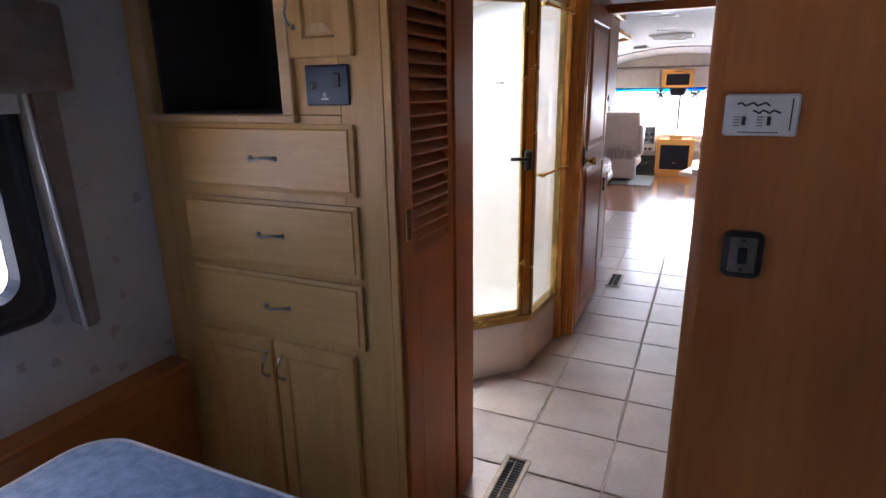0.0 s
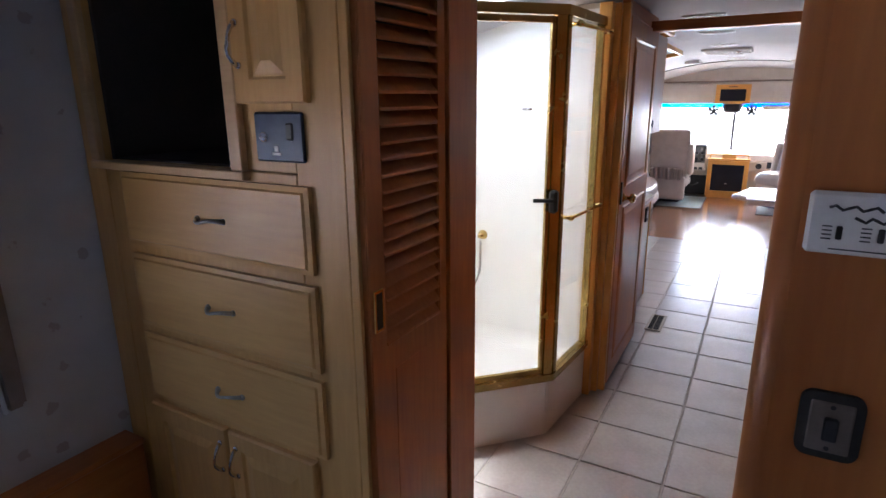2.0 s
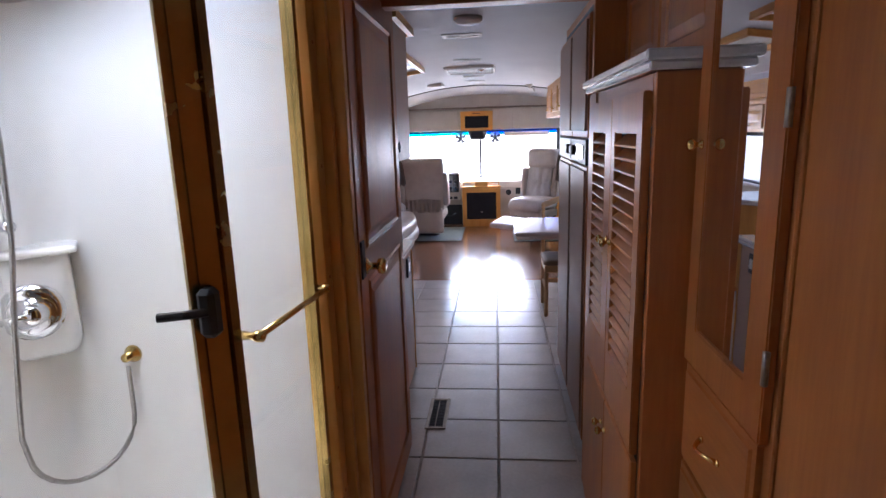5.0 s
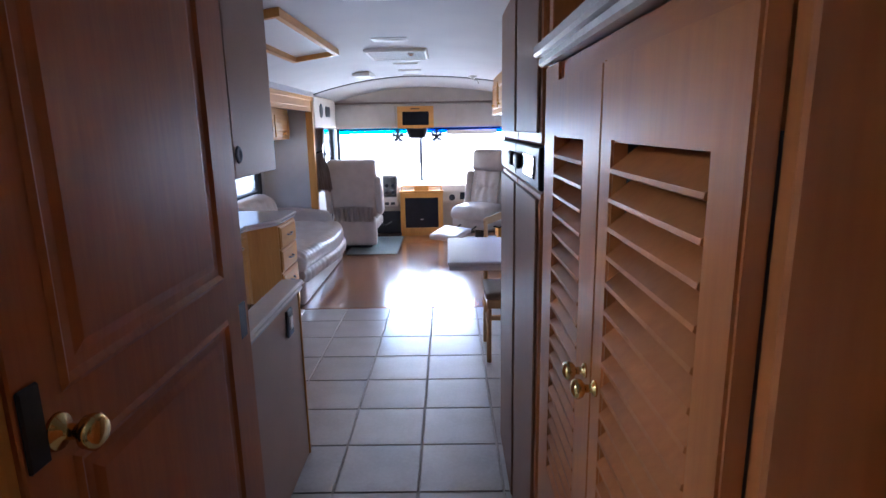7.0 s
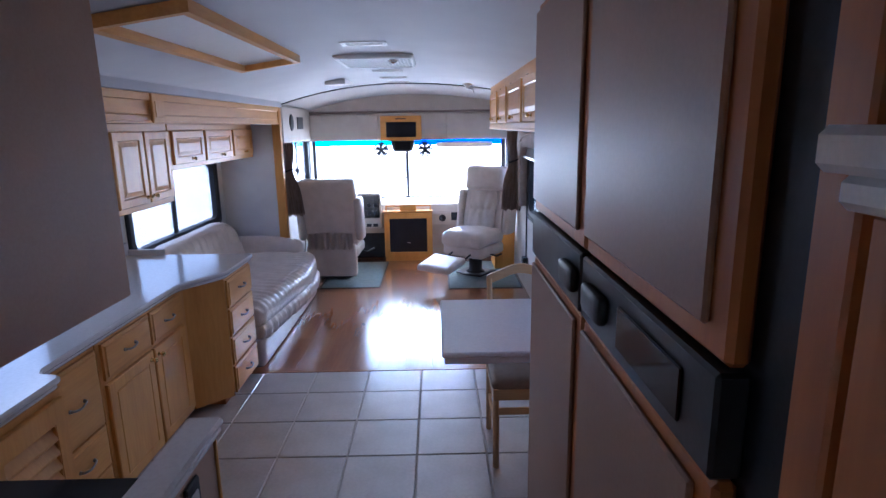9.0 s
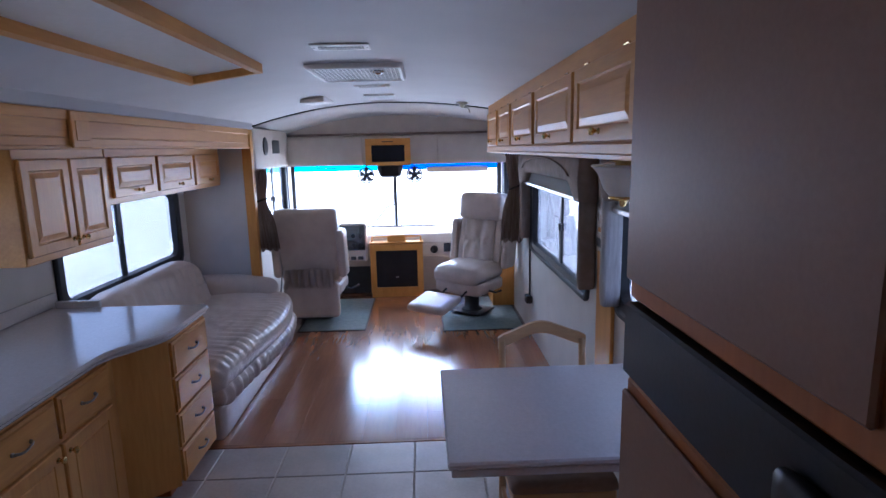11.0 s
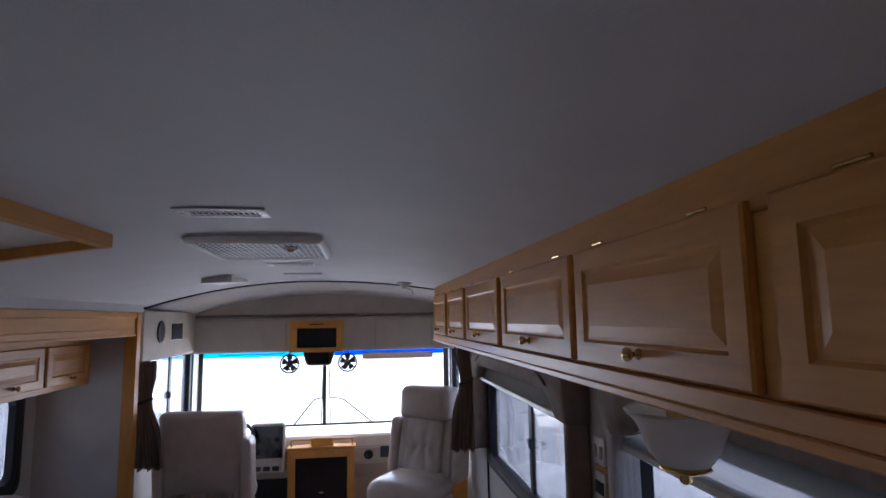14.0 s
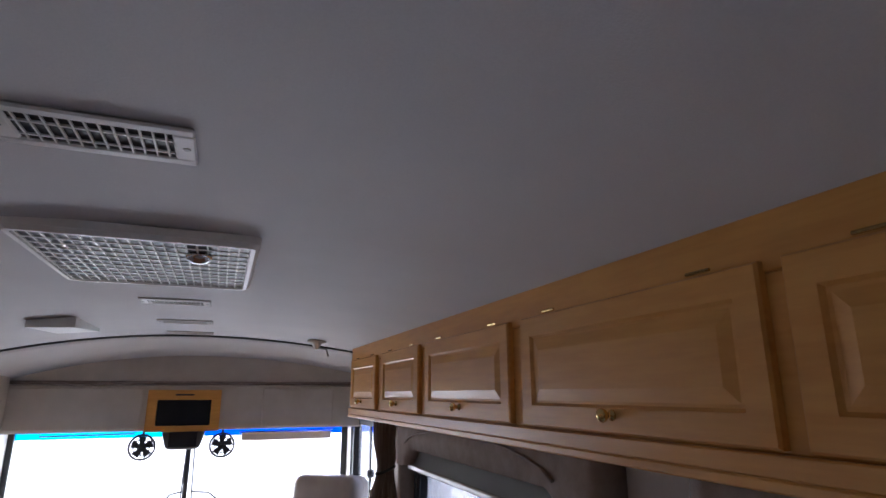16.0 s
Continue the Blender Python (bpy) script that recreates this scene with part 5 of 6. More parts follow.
# ---- upper cabinets on the right ----
rc = thing("overhead_cabinet", (0.6, 7.05, 1.64), "long run of maple overhead cabinets with raised-panel doors", "cabinet")
bm = bmesh.new()
cbox(bm, 0.44, 0.788, 4.965, 9.16, 1.645, 1.93, c=0.004)
part("body", bm, wood_y, rc, "maple carcass")
part("top_rail", boxes((0.436, 0.47, 4.965, 9.16, 1.93, 2.02), c=0.003), wood_y, rc, "maple rail under the ceiling")
part("bottom_rail", boxes((0.422, 0.788, 4.965, 9.165, 1.626, 1.644), (0.424, 0.439, 4.965, 9.165, 1.6435, 1.677), c=0.003), wood_y, rc, "maple lower lip")
for a0, a1 in ((5.0, 5.622), (5.672, 6.30), (6.338, 7.05), (7.12, 7.80), (7.88, 8.44), (8.54, 9.11)):
    d = panel_door("door", rc, "-x", 0.439, a0, a1, 1.682, 1.945, wood_y, label="maple raised-panel door")
    knob(d, "-x", (0.421, (a0 + a1) / 2, 1.717))
    for y in (a0 + 0.12, a1 - 0.12):
        bm = bmesh.new()
        tube(bm, [(0.434, y - 0.025, 1.953), (0.434, y + 0.025, 1.953)], 0.003, 6)
        part("hinge", bm, gold_frame, d, "brass hinge")

# ---- front overhead cabinet ----
fo = thing("front_cabinet", (-0.5, 10.6, 1.5), "beige padded cabinet above the windscreen", "cabinet")
part("body", boxes((-1.699, 0.787, 10.41, 10.90, 1.50, 1.82), c=0.01), beige_mat, fo, "beige vinyl body")
part("upper_board", boxes((-1.699, 0.787, 10.435, 10.90, 1.821, 2.075), c=0.004), beige_mat, fo, "recessed upper board")
for x0, x1 in ((-1.62, -0.80), (0.02, 0.56)):
    bm = bmesh.new()
    rings(bm, *on_face("-y", 10.41, x0, x1, 1.515, 1.80), [(0, 0, 0.01), (0, 0.012, 0.01), (0.008, 0.016, 0.008)], seg=2)
    part("door", bm, beige_mat, fo, "beige padded door")
mo = part("monitor_frame", open_frame("y", 10.375, 10.41, -0.765, -0.275, 1.495, 1.785, (-0.70, -0.34, 1.535, 1.715)), wood_x, fo, "light wood monitor frame")
part("screen", boxes((-0.70, -0.34, 10.392, 10.409, 1.535, 1.715), c=0.003), screen_mat, mo, "dark monitor screen")
part("slot", boxes((-0.585, -0.46, 10.372, 10.377, 1.745, 1.757), c=0.001), black_mat, mo, "dark finger slot")
bm = bmesh.new()
tube(bm, [(-1.69, 10.43, 1.835), (0.78, 10.43, 1.835)], 0.012, 8)
part("curtain_rail", bm, fabric_mat, fo, "brown curtain rail")
sp = thing("speaker_box", (-1.66, 9.8, 1.5), "beige vinyl box with a round speaker and a square grille", "speaker")
part("body", boxes((-1.699, -1.605, 9.17, 10.405, 1.515, 1.88), c=0.012), beige_mat, sp)
bm = bmesh.new()
lathe(bm, (-1.606, 9.52, 1.72), (1, 0, 0), [(0, 0.085), (0.006, 0.084), (0.010, 0.07), (0.005, 0.05), (0.008, 0.01)], 24)
part("speaker", bm, black_mat, sp, "round black speaker", True)
part("grille", boxes((-1.606, -1.598, 9.76, 10.02, 1.65, 1.78), c=0.004), black_mat, sp, "dark square grille")


def dash_fan(x):
    t = thing("dash_fan", (x, 10.55, 1.46), "small black dash fan hanging under the front cabinet", "fan", "dash fans")
    c = Vector((x, 10.53, 1.385))
    bm = bmesh.new()
    tube(bm, [(x, 10.55, 1.50), (x, 10.56, 1.45), (x, 10.55, 1.40)], 0.010, 8)
    lathe(bm, c + Vector((0, 0.0, 0)), (0, 1, 0), [(0, 0.02), (0.04, 0.03), (0.06, 0.02)], 12)
    part("mount", bm, black_mat, t, smooth=True)
    for r in (0.085, 0.055, 0.03):
        bm = bmesh.new()
        tube(bm, [c + Vector((r * math.cos(k * math.tau / 20), -0.01, r * math.sin(k * math.tau / 20))) for k in range(20)], 0.008 if r > 0.08 else 0.004, 6, closed=True)
        part("guard_ring", bm, black_mat, t, "wire ring of the guard")
    for k in range(8):
        a = k * math.tau / 8
        bm = bmesh.new()
        tube(bm, [c + Vector((0.0, -0.015, 0)), c + Vector((0.085 * math.cos(a), -0.01, 0.085 * math.sin(a)))], 0.0028, 5)
        part("guard_wire", bm, black_mat, t)
    for k in range(5):
        a = k * math.tau / 5 + 0.4
        bm = bmesh.new()
        u, v_ = Vector((math.cos(a), 0, math.sin(a))), Vector((-math.sin(a), 0, math.cos(a)))
        q = [bm.verts.new(c + Vector((0, 0.008, 0)) + u * r + v_ * w + Vector((0, d, 0))) for r, w, d in ((0.015, -0.012, -0.004), (0.07, -0.034, -0.008), (0.075, 0.022, 0.008), (0.015, 0.014, 0.004))]
        bm.faces.new(q)
        bmesh.ops.solidify(bm, geom=bm.faces[:], thickness=0.002)
        part("blade", bm, black_mat, t)


dash_fan(-0.78)
dash_fan(-0.24)
rv = thing("rear_view_monitor", (-0.52, 10.6, 1.44), "black rear-view monitor hanging at the windscreen", "monitor")
bm = bmesh.new()
pillow(bm, -0.65, -0.38, 10.55, 10.70, 1.355, 1.495, 0.03, 6, lambda p, u: Vector((p.x * 1.0 + (p.x + 0.515) * 0.15 * u.z, p.y, p.z)))
part("case", bm, black_mat, rv, smooth=True)
part("screen", boxes((-0.61, -0.42, 10.544, 10.551, 1.375, 1.48), c=0.002), screen_mat, rv, "dark screen")
for x0, x1, w in ((-1.45, -0.85, 0.0), (-0.12, 0.62, 1.0)):
    t = thing("sun_visor", ((x0 + x1) / 2, 10.7, 1.46), "pale padded sun visor folded under the front cabinet" if w else "thin dark wire visor under the front cabinet", "sun visor")
    bm = bmesh.new()
    tube(bm, [(x0, 10.66, 1.50), (x0, 10.66, 1.465), (x1, 10.66, 1.472), (x1, 10.66, 1.50)], 0.005, 6)
    part("rod", bm, black_mat, t)
    if w:
        bm = bmesh.new()
        pillow(bm, x0 + 0.02, x1 - 0.02, 10.65, 10.675, 1.40, 1.462, 0.011, 6)
        part("pad", bm, beige_mat, t, "pale vinyl pad", True)

# ---- dash and console ----
da = thing("dashboard", (-0.5, 10.7, 0), "beige dashboard under the windscreen", "dashboard")
bm = bmesh.new()
for x0, x1 in ((-1.699, 0.787),):
    prof = [(10.90, 0.02), (10.62, 0.02), (10.58, 0.30), (10.50, 0.46), (10.50, 0.60), (10.56, 0.70), (10.90, 0.745)]
    L = [bm.verts.new((x0, y, z)) for y, z in prof]
    R = [bm.verts.new((x1, y, z)) for y, z in prof]
    for k in range(len(prof)):
        j = (k + 1) % len(prof)
        bm.faces.new((L[k], L[j], R[j], R[k]))
    bm.faces.new(L[::-1])
    bm.faces.new(R)
bmesh.ops.bevel(bm, geom=bm.edges[:], offset=0.012, segments=2, affect="EDGES")
part("body", bm, beige_mat, da, "beige moulded dash")
ip = part("instrument_panel", boxes((-1.10, -0.80, 10.40, 10.52, 0.42, 0.86), c=0.02), beige_mat, da, "raised side pod")
part("gauge_face", boxes((-1.07, -0.815, 10.393, 10.402, 0.56, 0.84), c=0.004), gloss_black, ip, "dark gauge face")
for k in range(6):
    x, z = -1.03 + 0.085 * (k % 3), 0.62 + 0.10 * (k // 3)
    bm = bmesh.new()
    lathe(bm, (x, 10.394, z), (0, -1, 0), [(0, 0.026), (0.004, 0.024), (0.005, 0.018)], 14)
    part("gauge", bm, black_mat, ip, "round gauge", True)
for k in range(3):
    part("switch", boxes((-1.06 + 0.08 * k, -1.0 + 0.08 * k, 10.390, 10.402, 0.45, 0.49), c=0.003), black_mat, ip, "dark rocker switch")
bm = bmesh.new()
lathe(bm, (-0.04, 10.50, 0.53), (0, -1, 0.05), [(0, 0.045), (0.008, 0.043), (0.012, 0.03), (0.006, 0.028)], 18)
part("air_outlet", bm, black_mat, da, "round black air outlet", True)
part("radio", boxes((0.07, 0.22, 10.488, 10.503, 0.50, 0.60), c=0.004), screen_mat, da, "small dark screen")
bm = bmesh.new()
tube(bm, [Vector((-1.25, 10.30, 0.74)) + Vector((0.20 * math.cos(k * math.tau / 24), 0.20 * math.sin(k * math.tau / 24) * 0.55, 0.20 * math.sin(k * math.tau / 24) * 0.8)) for k in range(24)], 0.014, 8, closed=True)
tube(bm, [(-1.25, 10.30, 0.74), (-1.25, 10.52, 0.60)], 0.03, 10)
tube(bm, [(-1.44, 10.30, 0.74), (-1.06, 10.30, 0.74)], 0.014, 8)
part("steering_wheel", bm, black_mat, da, "black steering wheel", True)
part("pedal_well", boxes((-1.69, -0.78, 10.56, 10.60, 0.02, 0.42), c=0.004), black_mat, da, "dark pedal well")

tc = thing("television_console", (-0.467, 10.5, 0), "light wood console with a dark screen and a railed top", "cabinet")
part("body", boxes((-0.762, -0.172, 10.42, 10.62, 0.0, 0.615)), wood_z, tc, "light wood body")
f_ = part("frame", open_frame("y", 10.395, 10.42, -0.765, -0.169, 0.055, 0.61, (-0.70, -0.235, 0.12, 0.545)), wood_z, tc, "light wood frame")
part("screen", boxes((-0.70, -0.235, 10.405, 10.419, 0.12, 0.545), c=0.003), screen_mat, f_, "dark smoked screen")
part("mark", boxes((-0.485, -0.45, 10.403, 10.4055, 0.235, 0.24), c=0.0004), white_mat, f_, "tiny pale mark")
part("top", boxes((-0.775, -0.16, 10.39, 10.64, 0.617, 0.64), c=0.006), wood_x, tc, "light wood top")
bm = bmesh.new()
for z in (0.70,):
    tube(bm, [(-0.74, 10.44, z), (-0.19, 10.44, z)], 0.009, 8)
for x in (-0.74, -0.56, -0.37, -0.19):
    tube(bm, [(x, 10.44, 0.638), (x, 10.44, 0.70)], 0.008, 8)
part("gallery_rail", bm, wood_x, tc, "low wooden rail")
part("tray", boxes((-0.56, -0.37, 10.425, 10.455, 0.641, 0.715), c=0.004), wood_x, tc, "light wood front piece")

# ---- seats ----
def wrinkle(p, k, amp):
    return amp * (noise.noise(p * k) + 0.5 * noise.noise(p * k * 2.3))


def captain_seat(name, label, at, yaw, back_pouch, footrest, top=1.19):
    t = thing(name, (0, 0, 0), label, "seat", "front seats")
    BASE[t.name] = Vector((0, 0, 0))
    def seat_shape(p, u):
        dome = 0.03 * (1 - u.x ** 2) * (1 - u.y ** 2) if u.z > 0 else 0
        p.z += dome + wrinkle(p, 7, 0.007)
        fl = max(0, u.y)
        p.z -= 0.02 * fl ** 4
        return p
    bm = bmesh.new()
    pillow(bm, -0.27, 0.27, -0.20, 0.32, 0.36, 0.52, 0.07, 14, seat_shape)
    part("seat_cushion", bm, leather_mat, t, "beige leather seat", True)
    bm = bmesh.new()
    pillow(bm, -0.265, 0.265, -0.20, 0.28, 0.24, 0.38, 0.05, 10, lambda p, u: p + Vector((0, 0, wrinkle(p, 9, 0.006))))
    part("seat_skirt", bm, leather_mat, t, "leather skirt under the seat", True)
    def back_shape(p, u):
        h = (p.z - 0.42) / 0.75
        p.y -= 0.16 * h + 0.03 * (1 - u.x ** 2) * (1 if u.y > 0 else 0.35)
        p.x *= 1.0 - (0.0 if back_pouch else 0.10) * max(0, h - 0.55) / 0.45 - (0.10 if back_pouch else 0.0) * max(0, 0.5 - h)
        if u.y > 0 and h > 0.15 and h < 0.72:
            c_ = 1 - min(1, abs(u.x) * 1.5)
            p.y += 0.012 * math.sin(p.x * 75 + 6 * h) * (0.3 + c_) * math.sin((h - 0.15) / 0.57 * math.pi)
        p.y += wrinkle(p, 8, 0.005)
        return p
    bm = bmesh.new()
    pillow(bm, -0.295 if back_pouch else -0.265, 0.295 if back_pouch else 0.265, -0.24, -0.08, 0.42, top, 0.045 if back_pouch else 0.06, 26, back_shape)
    part("backrest", bm, leather_mat, t, "tall leather backrest", True)
    bm = bmesh.new()
    if not back_pouch:
      pillow(bm, -0.25, 0.25, -0.41, -0.245, 0.93, 1.205, 0.065, 16, lambda p, u: p + Vector((-p.x * 0.05 * u.z, 0.11 + 0.02 * (1 - u.x ** 2) * max(0, u.y) + wrinkle(p, 8, 0.006), 0)))
    if not back_pouch:
      part("headrest", bm, leather_mat, t, "padded headrest", True)
      def gathered(p, u):
          d = p.z - 0.72
          p.y -= 0.16 * (p.z - 0.42) / 0.75
          if u.y > 0:
              p.y += 0.009 * math.sin(4.2 * p.x / (0.055 + 0.32 * abs(d)) ) * (1 - 0.6 * abs(u.x)) - 0.016 * math.exp(-(d / 0.025) ** 2) * (1 - u.x ** 2)
          return p
      bm = bmesh.new()
      pillow(bm, -0.175, 0.175, -0.13, -0.052, 0.52, 0.955, 0.03, 40, gathered)
      part("back_panel", bm, leather_mat, t, "gathered leather panel pinched at the waist", True)
    for s in (-1, 1):
        bm = bmesh.new()
        pillow(bm, s * 0.31 - 0.04, s * 0.31 + 0.04, -0.36, -0.15, 0.46, 0.93, 0.038, 10, lambda p, u: p + Vector((0, -0.16 * (p.z - 0.5) + 0.06, wrinkle(p, 9, 0.004))))
        part("armrest", bm, leather_mat, t, "leather armrest raised beside the back", True)
    if back_pouch:
        bm = bmesh.new()
        n = 40
        rows2 = []
        for j in range(7):
            z = 0.36 + 0.19 * j / 6
            rows2.append([bm.verts.new((-0.24 + 0.48 * i / n, -0.295 - 0.16 * (z - 0.42) / 0.75 * 0.6 - 0.026 - 0.019 * math.sin(i * 1.25 + 0.4 * math.sin(i)) * (1 - 0.25 * j / 6), z + 0.012 * math.sin(i / n * math.pi))) for i in range(n + 1)])
        for A, B in zip(rows2, rows2[1:]):
            for i in range(n):
                bm.faces.new((A[i], A[i + 1], B[i + 1], B[i]))
        bmesh.ops.solidify(bm, geom=bm.faces[:], thickness=0.012)
        part("back_pouch", bm, leather_mat, t, "gathered leather pouch", True)
        bm = bmesh.new()
        pillow(bm, -0.265, 0.265, -0.31, -0.20, 0.07, 0.42, 0.03, 8)
        part("rear_skirt", bm, leather_mat, t, "leather skirt behind the seat", True)
    bm = bmesh.new()
    cbox(bm, -0.17, 0.17, -0.16, 0.16, 0.02, 0.035, c=0.004)
    lathe(bm, (0, 0, 0.03), (0, 0, 1), [(0, 0.11), (0.02, 0.10), (0.03, 0.075), (0.20, 0.075), (0.22, 0.12), (0.235, 0.12)], 18)
    part("pedestal", bm, black_mat, t, "dark metal pedestal", True)
    bm = bmesh.new()
    e_ = -1 if footrest else 1
    tube(bm, [(e_ * 0.25, 0.1, 0.28), (e_ * 0.32, 0.06, 0.26), (e_ * 0.40, 0.10, 0.30)], 0.010, 8)
    part("lever", bm, black_mat, t, "black adjusting lever", True)
    if footrest:
        bm = bmesh.new()
        pillow(bm, -0.21, 0.21, 0.48, 0.80, 0.24, 0.31, 0.03, 10, lambda p, u: p + Vector((0, 0, -0.22 * (p.y - 0.5) + wrinkle(p, 8, 0.003))))
        part("footrest", bm, leather_mat, t, "raised leather footrest", True)
        for s in (-0.12, 0.12):
            bm = bmesh.new()
            tube(bm, [(s, 0.24, 0.30), (s, 0.40, 0.25), (s, 0.55, 0.25)], 0.010, 8)
            part("footrest_arm", bm, black_mat, t)
    t.matrix_basis = pose(*at, 0, 0, yaw)
    return t


captain_seat("driver_seat", "beige leather driver's seat seen from behind with a gathered pouch", (-1.235, 9.72, 0.012), -3, True, False, 1.13)
captain_seat("passenger_seat", "beige leather passenger seat turned to the room with its footrest out", (0.32, 9.70, 0.012), 142, False, True)
for x0, x1, y0, y1 in ((-1.36, -0.72, 9.22, 10.36), (0.0, 0.77, 9.12, 10.30)):
    t = thing("floor_mat", ((x0 + x1) / 2, (y0 + y1) / 2, 0.006), "grey-green carpet mat with a dark edge under the seat", "mat", "cab floor mats")
    part("mat_body", boxes((x0 + 0.015, x1 - 0.015, y0 + 0.015, y1 - 0.015, 0.005, 0.013), c=0.003), mat_rug, t)
    part("border", boxes((x0, x0 + 0.0145, y0, y1, 0.005, 0.011), (x1 - 0.0145, x1, y0, y1, 0.005, 0.011), (x0 + 0.015, x1 - 0.015, y0, y0 + 0.0145, 0.005, 0.011), (x0 + 0.015, x1 - 0.015, y1 - 0.0145, y1, 0.005, 0.011), c=0.002), black_mat, t, "dark bound edge")

# ---- sofa ----
so = thing("sofa", (-1.8, 8.1, 0), "beige leather sofa with a gathered rounded front", "sofa")
def bulge(y):
    t = min(1, max(0, (y - 7.24) / 1.75))
    return 0.10 * math.sin(t ** 1.5 * math.pi)
def sofa_seat(p, u):
    if u.x > 0:
        p.x += bulge(p.y) * u.x
    p.z += 0.02 * (1 - u.x ** 2) * (u.z > 0)
    g = max(0, u.x - 0.25)
    p.z += 0.013 * math.sin(p.y * 80 + 2 * noise.noise(p * 5)) * g * (u.z > -0.5) + wrinkle(p, 7, 0.008)
    return p
bm = bmesh.new()
pillow(bm, -2.12, -1.33, 7.24, 8.96, 0.27, 0.47, 0.09, 72, sofa_seat)
part("seat", bm, leather_mat, so, "one-piece leather seat", True)
def sofa_roll(p, u):
    p.x += bulge(p.y)
    p.x += 0.013 * math.sin(p.y * 66 + 3 * noise.noise(p * 4)) * max(0, u.x) + wrinkle(p, 8, 0.006)
    return p
bm = bmesh.new()
pillow(bm, -1.62, -1.315, 7.26, 8.95, 0.19, 0.32, 0.06, 64, sofa_roll)
part("front_roll", bm, leather_mat, so, "gathered leather front roll", True)
bm = bmesh.new()
pillow(bm, -2.1, -1.345, 7.24, 9.06, 0.002, 0.22, 0.03, 18, lambda p, u: p + Vector((wrinkle(p, 6, 0.004), 0, 0)))
part("base", bm, leather_mat, so, "leather-covered base", True)
def sofa_back(p, u):
    h = (p.z - 0.42) / 0.45
    p.x -= 0.10 * h
    e = abs((p.y - 8.06) / 0.82)
    p.z -= 0.14 * max(0, e - 0.55) ** 2 * 4 * (u.z > 0)
    p.x += 0.012 * (u.x > 0) * math.sin(p.y * 55) * (1 if 0.5 < h < 0.85 else 0.15) + wrinkle(p, 6, 0.010)
    return p
bm = bmesh.new()
pillow(bm, -2.12, -1.93, 7.28, 8.84, 0.40, 0.84, 0.08, 56, sofa_back)
part("backrest", bm, leather_mat, so, "rounded leather back", True)
bm = bmesh.new()
pillow(bm, -2.14, -1.44, 8.86, 9.07, 0.10, 0.63, 0.08, 14, lambda p, u: p + Vector((wrinkle(p, 6, 0.006), 0, -0.05 * max(0, u.x))))
part("armrest", bm, leather_mat, so, "rounded leather arm", True)

# ---- dinette ----
tb = thing("dining_table", (0.35, 6.02, 0), "pale grey dining table fixed to the wall under the window", "table")
part("tabletop", boxes((-0.10, 0.784, 5.66, 6.38, 0.737, 0.76), c=0.006), counter_mat, tb, "pale grey top")
part("edge_band", boxes((-0.09, 0.784, 5.67, 6.37, 0.705, 0.736), c=0.005), counter_mat, tb, "second tier of the edge")
part("ledge", boxes((0.74, 0.788, 5.4, 6.38, 0.762, 0.78), c=0.004), counter_mat, tb, "wall rail of the table")
bm = bmesh.new()
tube(bm, [(0.68, 6.02, 0.006), (0.68, 6.02, 0.705)], 0.04, 16)
lathe(bm, (0.68, 6.02, 0.0055), (0, 0, 1), [(0, 0.10), (0.01, 0.10), (0.02, 0.06)], 20)
part("leg", bm, steel_mat, tb, "metal pedestal leg", True)


def dining_chair():
    t = thing("dining_chair", (0, 0, 0), "pale wooden dining chair with a curved top rail and brown seat", "chair")
    BASE[t.name] = Vector((0, 0, 0))
    bm = bmesh.new()
    pillow(bm, -0.20, 0.20, -0.19, 0.20, 0.43, 0.475, 0.02, 8)
    part("seat", bm, mottled("seat_vinyl", (0.25, 0.16, 0.10), (0.32, 0.21, 0.14), 20, 0.6), t, "brown padded seat", True)
    part("seat_frame", boxes((-0.19, 0.19, -0.18, 0.19, 0.375, 0.432)), pale_x, t)
    for s in (-1, 1):
        bm = bmesh.new()
        tube(bm, [(s * 0.175, 0.165, 0.006), (s * 0.175, 0.165, 0.40)], 0.016, 8)
        part("leg", bm, pale_z, t, smooth=True)
        bm = bmesh.new()
        tube(bm, [(s * 0.175, -0.20, 0.006), (s * 0.175, -0.185, 0.43), (s * 0.17, -0.21, 0.68), (s * 0.17, -0.24, 0.865)], [0.016, 0.017, 0.016, 0.014], 8)
        part("leg", bm, pale_z, t, smooth=True)
        part("stretcher", boxes((s * 0.175 - 0.008, s * 0.175 + 0.008, -0.18, 0.155, 0.20, 0.23)), pale_x, t)
    part("stretcher", boxes((-0.165, 0.165, 0.157, 0.173, 0.29, 0.325)), pale_x, t)
    for zc, hh, lift in ((0.865, 0.05, 0.045), (0.70, 0.032, 0.02)):
        bm = bmesh.new()
        loops = []
        for k in range(17):
            x = -0.185 + 0.37 * k / 16
            s = math.sin(k / 16 * math.pi)
            y = -0.24 - 0.035 * s + (0.86 - zc) * 0.13
            z = zc + lift * s * s - (0.0 if 0 < k < 16 else 0.01)
            loops.append([bm.verts.new((x, y + a, z + b)) for a, b in ((-0.011, -hh / 2), (0.011, -hh / 2), (0.011, hh / 2), (-0.011, hh / 2))])
        for A, B in zip(loops, loops[1:]):
            for k in range(4):
                bm.faces.new((A[k], A[(k + 1) % 4], B[(k + 1) % 4], B[k]))
        bm.faces.new(loops[0])
        bm.faces.new(loops[-1])
        bmesh.ops.bevel(bm, geom=[e for e in bm.edges if e.calc_face_angle(0) > 1.0], offset=0.006, segments=2, affect="EDGES")
        part("top_rail" if hh > 0.04 else "cross_rail", bm, pale_x, t, "curved pale wood rail")
    return t


